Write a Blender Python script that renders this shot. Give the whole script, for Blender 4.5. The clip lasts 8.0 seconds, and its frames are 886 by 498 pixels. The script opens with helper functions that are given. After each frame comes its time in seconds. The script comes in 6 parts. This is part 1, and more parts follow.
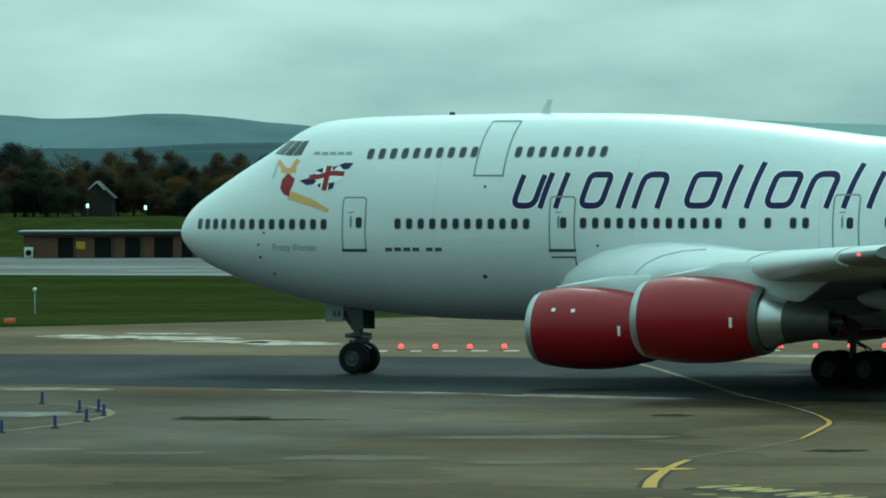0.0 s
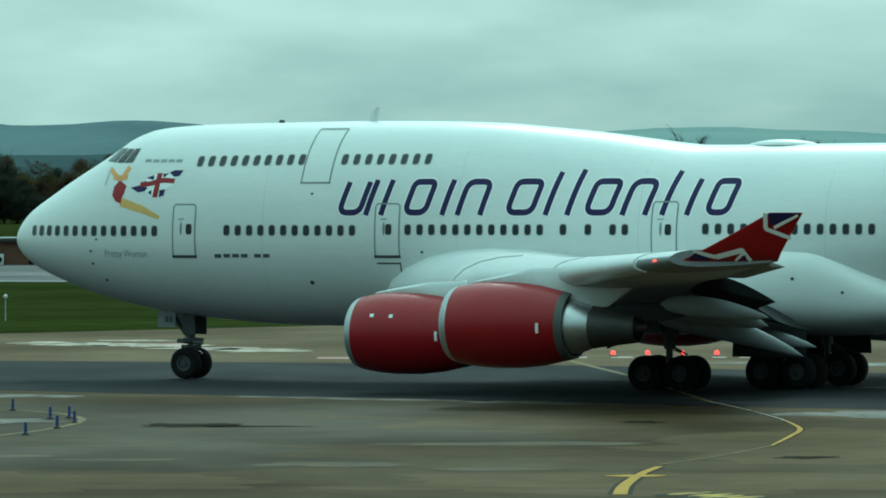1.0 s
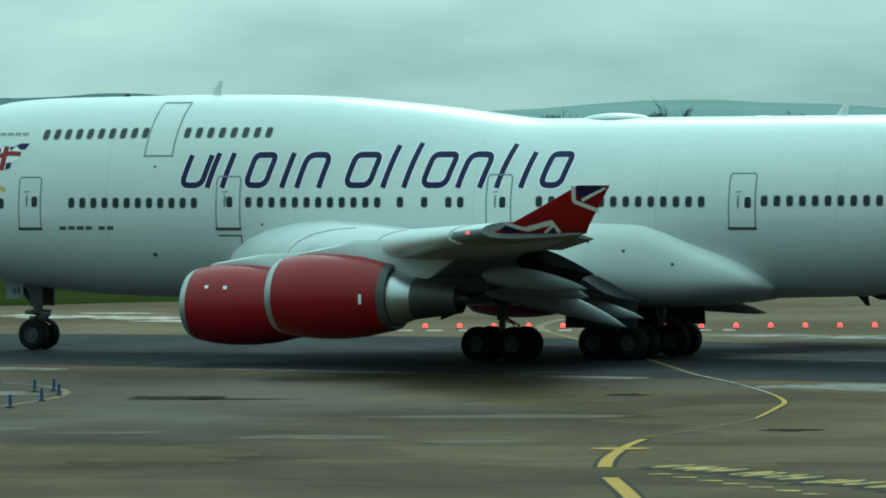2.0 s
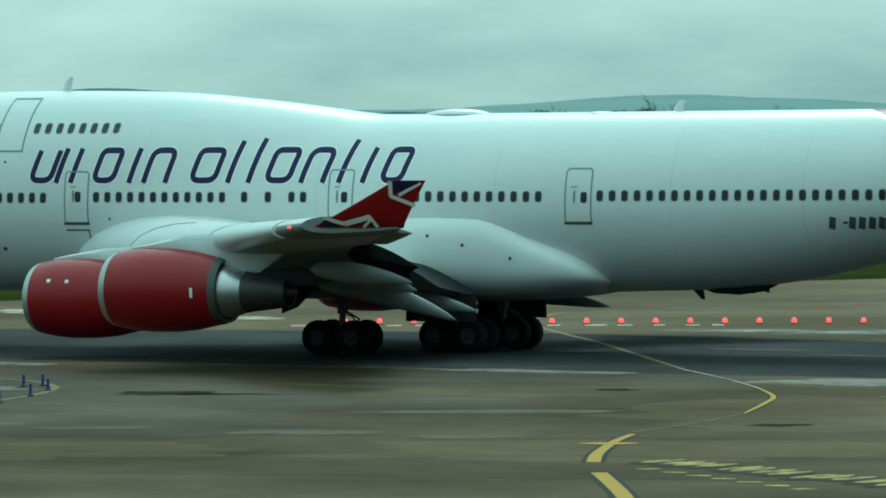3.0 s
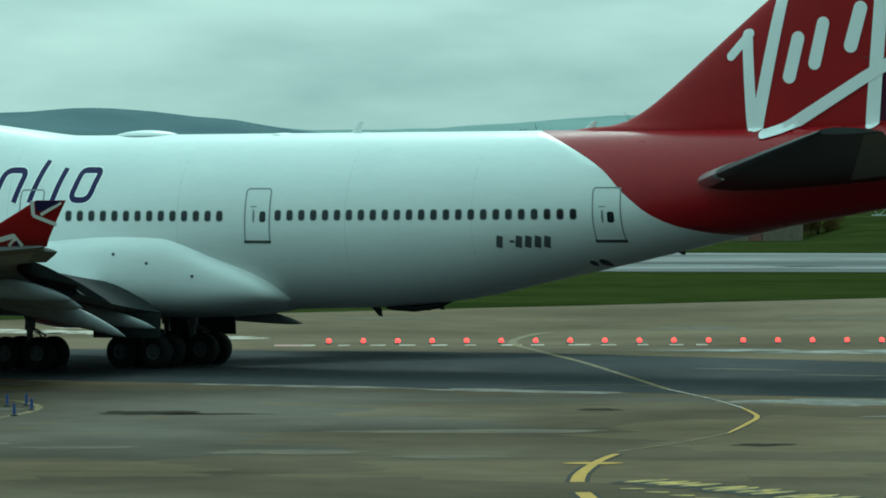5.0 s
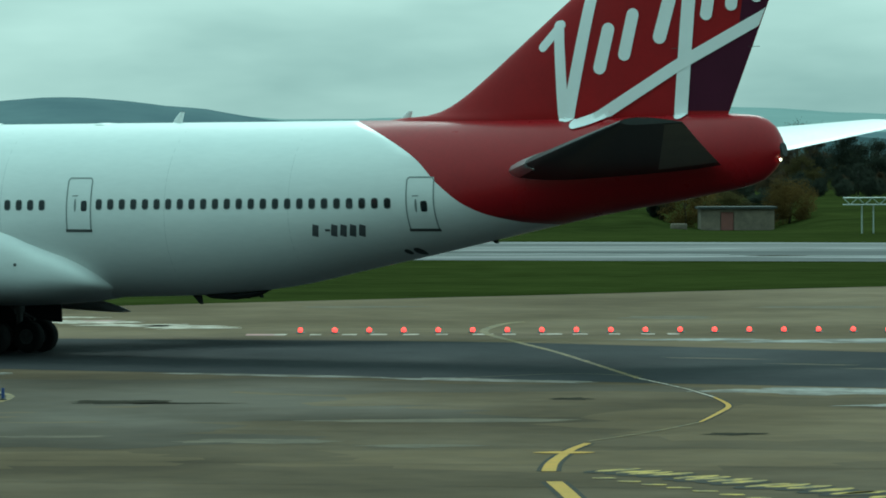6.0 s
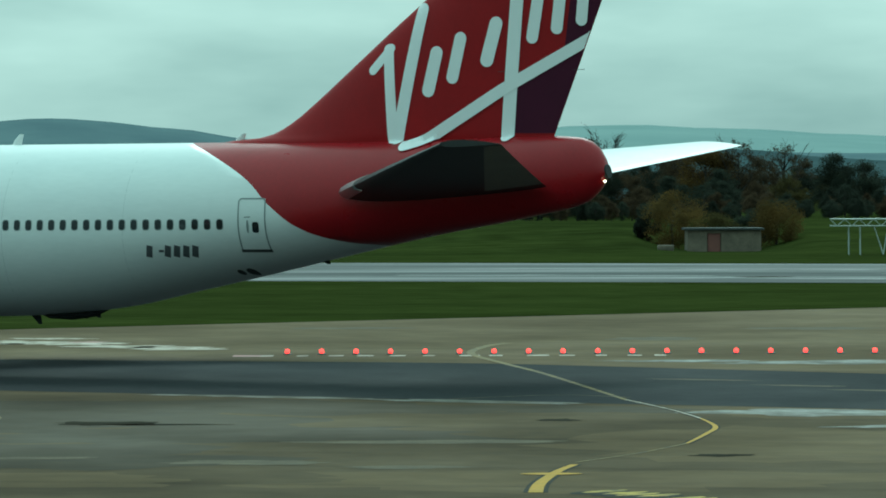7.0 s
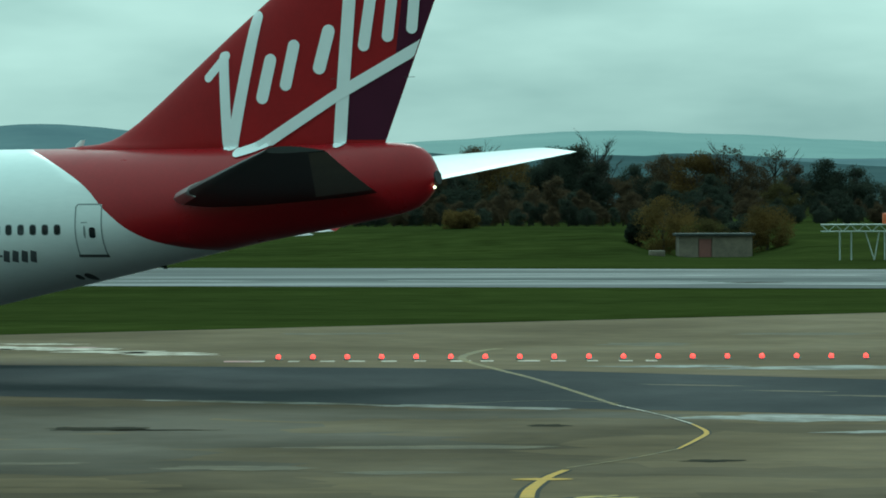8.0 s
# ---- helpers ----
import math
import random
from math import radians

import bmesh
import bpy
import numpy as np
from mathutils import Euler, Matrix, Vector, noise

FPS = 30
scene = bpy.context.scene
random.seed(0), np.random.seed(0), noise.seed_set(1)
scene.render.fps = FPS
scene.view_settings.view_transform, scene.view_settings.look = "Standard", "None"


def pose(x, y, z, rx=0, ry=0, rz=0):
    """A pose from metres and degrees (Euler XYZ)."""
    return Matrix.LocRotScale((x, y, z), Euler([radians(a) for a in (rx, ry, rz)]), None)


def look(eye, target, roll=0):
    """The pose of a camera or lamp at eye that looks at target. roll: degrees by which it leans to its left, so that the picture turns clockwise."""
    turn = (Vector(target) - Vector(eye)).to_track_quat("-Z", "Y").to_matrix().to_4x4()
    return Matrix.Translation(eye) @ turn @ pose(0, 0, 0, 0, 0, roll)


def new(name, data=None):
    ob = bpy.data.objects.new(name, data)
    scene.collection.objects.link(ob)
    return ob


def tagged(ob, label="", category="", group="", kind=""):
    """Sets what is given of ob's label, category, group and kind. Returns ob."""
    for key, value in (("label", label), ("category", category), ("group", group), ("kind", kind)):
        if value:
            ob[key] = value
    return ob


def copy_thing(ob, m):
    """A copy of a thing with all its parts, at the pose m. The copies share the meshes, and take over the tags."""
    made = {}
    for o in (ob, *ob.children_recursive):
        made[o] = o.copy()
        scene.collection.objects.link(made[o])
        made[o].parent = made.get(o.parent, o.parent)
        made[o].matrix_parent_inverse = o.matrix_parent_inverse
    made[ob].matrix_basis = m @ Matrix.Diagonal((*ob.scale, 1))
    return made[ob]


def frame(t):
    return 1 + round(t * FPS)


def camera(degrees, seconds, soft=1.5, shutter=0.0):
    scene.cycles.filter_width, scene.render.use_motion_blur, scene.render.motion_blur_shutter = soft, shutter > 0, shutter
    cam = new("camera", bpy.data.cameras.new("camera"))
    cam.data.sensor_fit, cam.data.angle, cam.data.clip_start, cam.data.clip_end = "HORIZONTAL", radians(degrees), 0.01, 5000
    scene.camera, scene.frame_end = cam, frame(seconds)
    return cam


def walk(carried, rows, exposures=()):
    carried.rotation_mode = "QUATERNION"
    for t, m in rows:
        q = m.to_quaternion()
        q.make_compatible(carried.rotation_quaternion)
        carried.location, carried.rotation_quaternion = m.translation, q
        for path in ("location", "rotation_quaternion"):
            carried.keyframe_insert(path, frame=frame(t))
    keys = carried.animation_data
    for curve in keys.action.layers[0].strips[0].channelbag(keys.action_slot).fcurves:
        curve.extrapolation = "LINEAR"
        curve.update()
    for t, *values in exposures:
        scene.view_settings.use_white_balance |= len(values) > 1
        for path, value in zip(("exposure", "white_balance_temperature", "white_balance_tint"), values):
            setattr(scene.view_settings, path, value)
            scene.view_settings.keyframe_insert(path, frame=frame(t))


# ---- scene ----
EYE = Vector((0, 0, 8.127))
cam = camera(8.1747, 8.0, soft=1.8)
# seconds, turn to the right, tilt (degrees)
CAM_ROWS = [(0.0, -0.5491, -0.7538), (0.5, -0.4188, -0.6750), (1.0, -0.2784, -0.6920), (1.5, -0.2025, -0.8350), (3.0, -0.0345, -0.9908), (3.5, -0.0195, -0.9400), (4.0, -0.0000, -0.8392), (5.5, 0.2378, -0.8079), (6.0, 0.3796, -0.9088), (6.5, 0.4379, -0.8284), (7.0, 0.5016, -0.7127), (7.5, 0.5715, -0.6640), (8.0, 0.5836, -0.6622)]
ROLL = -0.199


def aim(turn, tilt):
    a, b = radians(turn), radians(tilt)
    way = Vector((math.sin(a) * math.cos(b), math.cos(a) * math.cos(b), math.sin(b)))
    return look(EYE, EYE + way * 100, ROLL)


walk(cam, [(t, aim(a, b)) for t, a, b in CAM_ROWS], exposures=[(0.0, -0.72, 5500, -18), (8.0, -0.72, 5500, -18)])

# ---- light: heavy overcast, brightest high up and towards the hidden sun beyond the aircraft ----
SKY_BASE, SKY_RISE, SKY_SUNWARD = 0.80, 2.25, 0.38
world = bpy.data.worlds.new("world")
scene.world = world
world.use_nodes = True
wt = world.node_tree
wt.nodes.clear()
w_out = wt.nodes.new("ShaderNodeOutputWorld")
w_bg = wt.nodes.new("ShaderNodeBackground")
w_sky = wt.nodes.new("ShaderNodeTexSky")
w_sky.sky_type, w_sky.sun_disc = "NISHITA", False
w_sky.sun_elevation, w_sky.sun_rotation = radians(41), radians(7)
w_coord = wt.nodes.new("ShaderNodeTexCoord")
w_map = wt.nodes.new("ShaderNodeMapping")
w_map.inputs["Scale"].default_value = (11, 11, 40)
w_map.inputs["Location"].default_value = (3.3, 1.2, 0.35)
w_noise = wt.nodes.new("ShaderNodeTexNoise")
w_noise.inputs["Scale"].default_value, w_noise.inputs["Detail"].default_value = 1.0, 5.0
w_noise.inputs["Roughness"].default_value = 0.48
w_ramp = wt.nodes.new("ShaderNodeValToRGB")
w_ramp.color_ramp.elements[0].position, w_ramp.color_ramp.elements[0].color = 0.34, (0.40, 0.57, 0.56, 1)
w_ramp.color_ramp.elements[1].position, w_ramp.color_ramp.elements[1].color = 0.66, (0.86, 1.05, 0.98, 1)
w_mix = wt.nodes.new("ShaderNodeMix")
w_mix.data_type = "RGBA"
w_mix.inputs["Factor"].default_value = 0.93
w_dim = wt.nodes.new("ShaderNodeMix")
w_dim.data_type, w_dim.blend_type = "RGBA", "MULTIPLY"
w_dim.inputs["Factor"].default_value = 1.0
w_dim.inputs["B"].default_value = (0.1, 0.1, 0.1, 1)
w_up = wt.nodes.new("ShaderNodeVectorMath")
w_up.operation = "DOT_PRODUCT"
w_up.inputs[1].default_value = (0, SKY_SUNWARD, SKY_RISE)
w_lum = wt.nodes.new("ShaderNodeMath")
w_lum.operation = "ADD"
w_lum.inputs[1].default_value = SKY_BASE
wt.links.new(w_coord.outputs["Generated"], w_up.inputs[0])
wt.links.new(w_up.outputs["Value"], w_lum.inputs[0])
wt.links.new(w_lum.outputs["Value"], w_bg.inputs["Strength"])
for a, b in ((w_coord.outputs["Generated"], w_map.inputs["Vector"]), (w_map.outputs["Vector"], w_noise.inputs["Vector"]),
             (w_noise.outputs["Fac"], w_ramp.inputs["Fac"]), (w_sky.outputs["Color"], w_dim.inputs["A"]),
             (w_dim.outputs["Result"], w_mix.inputs["A"]),
             (w_ramp.outputs["Color"], w_mix.inputs["B"]), (w_mix.outputs["Result"], w_bg.inputs["Color"]),
             (w_bg.outputs["Background"], w_out.inputs["Surface"])):
    wt.links.new(a, b)
sun = new("sun", bpy.data.lights.new("sun", "SUN"))
sun.data.energy, sun.data.angle, sun.data.color = 1.5, radians(22), (1.0, 0.97, 0.92)
sun.matrix_world = look((12, 100, 88), (0, 0, 0))


# ---- materials ----
def material(name, base, rough=0.6, metal=0.0, other=None, scale=1.0, amount=1.0, bump=0.0, bump_scale=20.0, stretch=(1, 1, 1),
             coat=0.0, rough_var=0.0, emit=0.0, spec=0.5, per_piece=0.0, fine=0.0):
    """Two tones mixed by noise at one scale, a fine grain at another, relief and a varied gloss."""
    m = bpy.data.materials.new(name)
    m.use_nodes = True
    nt = m.node_tree
    bsdf = nt.nodes["Principled BSDF"]
    bsdf.inputs["Roughness"].default_value = rough
    bsdf.inputs["Metallic"].default_value = metal
    bsdf.inputs["Coat Weight"].default_value = coat
    bsdf.inputs["Coat Roughness"].default_value = 0.12
    bsdf.inputs["Specular IOR Level"].default_value = spec
    bsdf.inputs["Base Color"].default_value = (*base, 1)
    if emit:
        bsdf.inputs["Emission Color"].default_value = (*base, 1)
        bsdf.inputs["Emission Strength"].default_value = emit
        return m
    coord = nt.nodes.new("ShaderNodeTexCoord")
    mp = nt.nodes.new("ShaderNodeMapping")
    mp.inputs["Scale"].default_value = stretch
    nt.links.new(coord.outputs["Object"], mp.inputs["Vector"])
    n1 = nt.nodes.new("ShaderNodeTexNoise")
    n1.inputs["Scale"].default_value, n1.inputs["Detail"].default_value = scale, 6.0
    n1.inputs["Roughness"].default_value = 0.6
    nt.links.new(mp.outputs["Vector"], n1.inputs["Vector"])
    ramp = nt.nodes.new("ShaderNodeValToRGB")
    ramp.color_ramp.elements[0].position, ramp.color_ramp.elements[1].position = 0.5 - 0.22 / amount, 0.5 + 0.22 / amount
    ramp.color_ramp.elements[0].color = (*base, 1)
    ramp.color_ramp.elements[1].color = (*(other or base), 1)
    nt.links.new(n1.outputs["Fac"], ramp.inputs["Fac"])
    colour = ramp.outputs["Color"]
    if fine:
        n3 = nt.nodes.new("ShaderNodeTexNoise")
        n3.inputs["Scale"].default_value, n3.inputs["Detail"].default_value = scale * 11, 3.0
        nt.links.new(mp.outputs["Vector"], n3.inputs["Vector"])
        mr = nt.nodes.new("ShaderNodeMapRange")
        mr.inputs["From Min"].default_value, mr.inputs["From Max"].default_value = 0.3, 0.7
        mr.inputs["To Min"].default_value, mr.inputs["To Max"].default_value = 1 - fine, 1 + fine
        nt.links.new(n3.outputs["Fac"], mr.inputs["Value"])
        mul = nt.nodes.new("ShaderNodeVectorMath")
        mul.operation = "SCALE"
        nt.links.new(colour, mul.inputs[0])
        nt.links.new(mr.outputs["Result"], mul.inputs["Scale"])
        colour = mul.outputs["Vector"]
    if per_piece:
        info = nt.nodes.new("ShaderNodeObjectInfo")
        mr = nt.nodes.new("ShaderNodeMapRange")
        mr.inputs["To Min"].default_value, mr.inputs["To Max"].default_value = 1 - per_piece, 1 + per_piece
        nt.links.new(info.outputs["Random"], mr.inputs["Value"])
        mul = nt.nodes.new("ShaderNodeVectorMath")
        mul.operation = "SCALE"
        nt.links.new(colour, mul.inputs[0])
        nt.links.new(mr.outputs["Result"], mul.inputs["Scale"])
        colour = mul.outputs["Vector"]
    nt.links.new(colour, bsdf.inputs["Base Color"])
    if rough_var:
        mr = nt.nodes.new("ShaderNodeMapRange")
        mr.inputs["From Min"].default_value, mr.inputs["From Max"].default_value = 0.35, 0.65
        mr.inputs["To Min"].default_value, mr.inputs["To Max"].default_value = max(0.03, rough - rough_var), min(1.0, rough + rough_var)
        nt.links.new(n1.outputs["Fac"], mr.inputs["Value"])
        nt.links.new(mr.outputs["Result"], bsdf.inputs["Roughness"])
    if bump:
        n2 = nt.nodes.new("ShaderNodeTexNoise")
        n2.inputs["Scale"].default_value, n2.inputs["Detail"].default_value = bump_scale, 4.0
        nt.links.new(mp.outputs["Vector"], n2.inputs["Vector"])
        b = nt.nodes.new("ShaderNodeBump")
        b.inputs["Strength"].default_value, b.inputs["Distance"].default_value = bump, 0.05
        nt.links.new(n2.outputs["Fac"], b.inputs["Height"])
        nt.links.new(b.outputs["Normal"], bsdf.inputs["Normal"])
    return m


WHITE = material("white_paint", (0.77, 0.78, 0.77), 0.34, other=(0.70, 0.72, 0.72), scale=0.35, coat=0.15, rough_var=0.06, stretch=(0.5, 1, 2), fine=0.02)
RED = material("red_paint", (0.285, 0.006, 0.012), 0.32, other=(0.235, 0.006, 0.011), scale=0.6, spec=0.35, rough_var=0.06, fine=0.06)
FIN_RED = material("fin_red_paint", (0.31, 0.006, 0.010), 0.42, other=(0.25, 0.006, 0.010), scale=0.5, spec=0.25, fine=0.04)
PURPLE = material("purple_paint", (0.058, 0.006, 0.026), 0.45, other=(0.046, 0.005, 0.021), scale=0.6, spec=0.2)
NAVY = material("navy_paint", (0.020, 0.015, 0.075), 0.5, other=(0.026, 0.020, 0.088), scale=1.2, spec=0.2)
BRIGHT = material("bright_white_paint", (0.90, 0.91, 0.91), 0.35, other=(0.86, 0.87, 0.87), scale=1.0)
ORANGE = material("orange_paint", (0.75, 0.30, 0.08), 0.4, other=(0.7, 0.38, 0.12), scale=3.0)
YELLOW_FIG = material("ochre_paint", (0.72, 0.47, 0.14), 0.4, other=(0.66, 0.38, 0.10), scale=3.0)
SILVER_FIG = material("pale_grey_paint", (0.42, 0.46, 0.50), 0.4, other=(0.55, 0.58, 0.6), scale=3.0)
TEXT_GREY = material("faded_grey_lettering", (0.24, 0.27, 0.28), 0.4, other=(0.32, 0.35, 0.36), scale=4.0)
TEXT_DARK = material("dark_grey_lettering", (0.07, 0.075, 0.08), 0.4, other=(0.10, 0.10, 0.11), scale=4.0)
SEAM = material("skin_seam", (0.60, 0.62, 0.62), 0.5, other=(0.54, 0.56, 0.56), scale=1.0)
SEAL = material("door_seal_grey", (0.20, 0.23, 0.23), 0.6, other=(0.26, 0.28, 0.28), scale=2.0)
SEAL_DARK = material("dark_sill", (0.05, 0.055, 0.055), 0.6, other=(0.07, 0.07, 0.07), scale=2.0)
PANE = material("window_pane", (0.012, 0.016, 0.018), 0.08, other=(0.02, 0.025, 0.03), scale=3.0)
GREY_PAINT = material("grey_wing_paint", (0.26, 0.275, 0.28), 0.5, other=(0.20, 0.215, 0.22), scale=0.5, fine=0.06, stretch=(0.4, 1, 1), spec=0.3)
UNDER_GREY = material("underside_grey_and_tip_shade", (0.25, 0.26, 0.27), 0.55, other=(0.17, 0.18, 0.185), scale=0.5, fine=0.1, stretch=(0.4, 1, 1), spec=0.25)
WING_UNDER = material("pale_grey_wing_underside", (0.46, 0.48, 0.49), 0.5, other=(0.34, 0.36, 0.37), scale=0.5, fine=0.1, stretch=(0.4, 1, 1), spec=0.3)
# near-black flaps: the shade below the wing is put into their colour
FLAP_SHADE = material("flap_paint_with_shade", (0.018, 0.019, 0.020), 0.75, other=(0.011, 0.012, 0.013), scale=1.0, fine=0.1, spec=0.08)
# near-black tone: the tailplane's underside shade is put into the colour
TAIL_SHADE = material("tailplane_underside_shade", (0.040, 0.042, 0.042), 0.4, other=(0.030, 0.031, 0.031), scale=0.6, fine=0.08, spec=0.3)
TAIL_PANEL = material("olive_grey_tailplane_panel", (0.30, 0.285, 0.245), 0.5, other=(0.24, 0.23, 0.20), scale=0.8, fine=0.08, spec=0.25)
WING_WHITE = material("pale_wing_paint", (0.66, 0.68, 0.68), 0.36, other=(0.58, 0.60, 0.61), scale=0.5, coat=0.2, fine=0.04)
BARE = material("bare_aluminium", (0.62, 0.63, 0.64), 0.34, 0.9, other=(0.52, 0.53, 0.54), scale=1.5, fine=0.06)
LIP = material("dull_aluminium_lip", (0.48, 0.50, 0.51), 0.42, 0.75, other=(0.42, 0.44, 0.45), scale=1.5)
CORE = material("stained_core_metal", (0.12, 0.125, 0.12), 0.55, 0.3, other=(0.085, 0.09, 0.085), scale=2.0, fine=0.08)
TITANIUM = material("sooty_exhaust_metal", (0.10, 0.095, 0.09), 0.5, 0.6, other=(0.06, 0.058, 0.055), scale=2.0, fine=0.1)
DARK_METAL = material("dark_gear_metal", (0.07, 0.072, 0.074), 0.5, 0.3, other=(0.045, 0.047, 0.05), scale=4.0, fine=0.1)
GEAR_GREY = material("grey_gear_paint", (0.13, 0.135, 0.135), 0.5, 0.1, other=(0.08, 0.083, 0.083), scale=4.0, fine=0.1)
RUBBER = material("tyre_rubber", (0.010, 0.010, 0.010), 0.9, other=(0.016, 0.016, 0.016), scale=5.0, spec=0.15, fine=0.1)
RIM = material("wheel_rim_grey", (0.085, 0.088, 0.09), 0.55, 0.2, other=(0.045, 0.047, 0.05), scale=8.0)
DARK_GREY = material("dark_underside_panel", (0.038, 0.040, 0.042), 0.7, other=(0.024, 0.026, 0.028), scale=1.5, fine=0.08, spec=0.15)
BLACK = material("black_interior", (0.012, 0.012, 0.013), 0.7, other=(0.018, 0.018, 0.018), scale=2.0)
PALE_AREA = material("pale_weathered_concrete", (0.138, 0.090, 0.041), 0.8, other=(0.078, 0.052, 0.026), scale=0.07, amount=1.2, rough_var=0.1, spec=0.06, stretch=(0.8, 0.6, 1), fine=0.12)
DAMP = material("dark_wet_concrete", (0.062, 0.042, 0.021), 0.75, other=(0.034, 0.024, 0.0135), scale=0.07, amount=1.2, rough_var=0.12, spec=0.07, stretch=(0.8, 0.6, 1), fine=0.12)
CONCRETE = material("wet_concrete", (0.106, 0.069, 0.031), 0.8, other=(0.052, 0.035, 0.018), scale=0.07, amount=1.3, rough_var=0.12, spec=0.06, stretch=(0.8, 0.6, 1), bump=0.25, bump_scale=2.2, fine=0.12)
ASPHALT = material("damp_asphalt", (0.0128, 0.0131, 0.0148), 0.85, other=(0.021, 0.0215, 0.024), scale=0.12, rough_var=0.1, spec=0.09, stretch=(1, 0.5, 1), bump=0.35, bump_scale=3.0, fine=0.12)
RUNWAY = material("wet_runway_asphalt", (0.025, 0.026, 0.027), 0.65, other=(0.046, 0.047, 0.048), scale=0.05, amount=1.5, rough_var=0.25, spec=0.2, stretch=(0.2, 1.0, 1), bump=0.2, bump_scale=2.0, fine=0.1)
PUDDLE = material("standing_water", (0.092, 0.077, 0.053), 0.55, other=(0.058, 0.046, 0.030), scale=0.45, amount=1.3, spec=0.16, rough_var=0.2, stretch=(1, .4, 1), fine=0.15)
RUNWAY_WET = material("wet_runway_sheen", (0.050, 0.050, 0.049), 0.55, other=(0.030, 0.030, 0.030), scale=0.25, amount=1.4, spec=0.2, rough_var=0.2, stretch=(.4, 1, 1), fine=0.12)
PALE_WORN = material("worn_white_paint", (0.60, 0.50, 0.42), 0.7, other=(0.20, 0.145, 0.10), scale=1.3, amount=1.8, fine=0.15, spec=0.12)
PALE_CONCRETE = material("pale_dry_concrete", (0.118, 0.088, 0.051), 0.75, other=(0.068, 0.05, 0.030), scale=0.5, amount=1.5, fine=0.15, spec=0.08)
OIL = material("dark_oil_stain", (0.018, 0.015, 0.010), 0.9, other=(0.036, 0.029, 0.019), scale=0.8, amount=1.4, spec=0.02)
YELLOW = material("yellow_line_paint", (0.46, 0.235, 0.010), 0.7, other=(0.34, 0.20, 0.022), scale=1.2, fine=0.12, spec=0.12)
YELLOW_WORN = material("worn_yellow_line_paint", (0.22, 0.145, 0.035), 0.7, other=(0.07, 0.054, 0.028), scale=0.9, amount=1.7, fine=0.12, spec=0.2)
BLACK_LINE = material("black_line_border", (0.020, 0.017, 0.012), 0.8, other=(0.035, 0.029, 0.020), scale=1.5, spec=0.08)
RED_PAINT_GROUND = material("red_ground_paint", (0.36, 0.10, 0.08), 0.6, other=(0.22, 0.10, 0.08), scale=1.0, amount=1.5)
GRASS = material("short_grass", (0.036, 0.044, 0.0115), 1.0, other=(0.023, 0.029, 0.008), scale=0.07, amount=1.4, stretch=(0.4, 1, 1), bump=0.6, bump_scale=2.5, fine=0.3, spec=0.0)
BRICK = material("brown_brick", (0.135, 0.064, 0.036), 0.9, other=(0.095, 0.048, 0.030), scale=1.2, fine=0.15)
ROOF = material("dark_flat_roof", (0.045, 0.05, 0.048), 0.8, other=(0.03, 0.033, 0.03), scale=0.8)
ROOF_EDGE = material("grey_roof_edge", (0.30, 0.31, 0.29), 0.6, other=(0.22, 0.23, 0.21), scale=1.5)
DOOR_DARK = material("dark_garage_door", (0.010, 0.010, 0.011), 0.85, other=(0.017, 0.017, 0.017), scale=1.0, spec=0.1)
DOOR_RED = material("faded_red_door", (0.20, 0.075, 0.06), 0.7, other=(0.15, 0.06, 0.05), scale=1.2)
RENDERED = material("stained_grey_block_wall", (0.19, 0.15, 0.11), 0.85, other=(0.11, 0.09, 0.066), scale=0.9, amount=1.4, fine=0.12)
HATCH = material("scuffed_yellow_hatching", (0.50, 0.33, 0.045), 0.7, other=(0.06, 0.047, 0.022), scale=1.6, amount=1.8, fine=0.2, spec=0.15)
SIGN_YELLOW = material("yellow_line_paint", (0.60, 0.34, 0.025), 0.6, other=(0.46, 0.27, 0.035), scale=1.2, fine=0.1, spec=0.25)
PALE_BOX = material("pale_plastic_box", (0.62, 0.63, 0.60), 0.5, other=(0.52, 0.53, 0.5), scale=2.0)
BLUE = material("blue_marker", (0.03, 0.055, 0.20), 0.5, other=(0.025, 0.045, 0.16), scale=3.0)
GANTRY = material("galvanised_steel", (0.50, 0.52, 0.50), 0.5, 0.3, other=(0.42, 0.44, 0.42), scale=2.0)
ORANGE_PAINT = material("orange_marker", (0.75, 0.16, 0.05), 0.5, other=(0.6, 0.13, 0.05), scale=2.0)
HOUSE_WALL = material("dark_brick_house", (0.022, 0.019, 0.016), 0.9, other=(0.016, 0.014, 0.013), scale=1.0)
BARK = material("bark", (0.05, 0.042, 0.034), 0.9, other=(0.03, 0.026, 0.022), scale=2.0, bump=0.5, bump_scale=8.0)
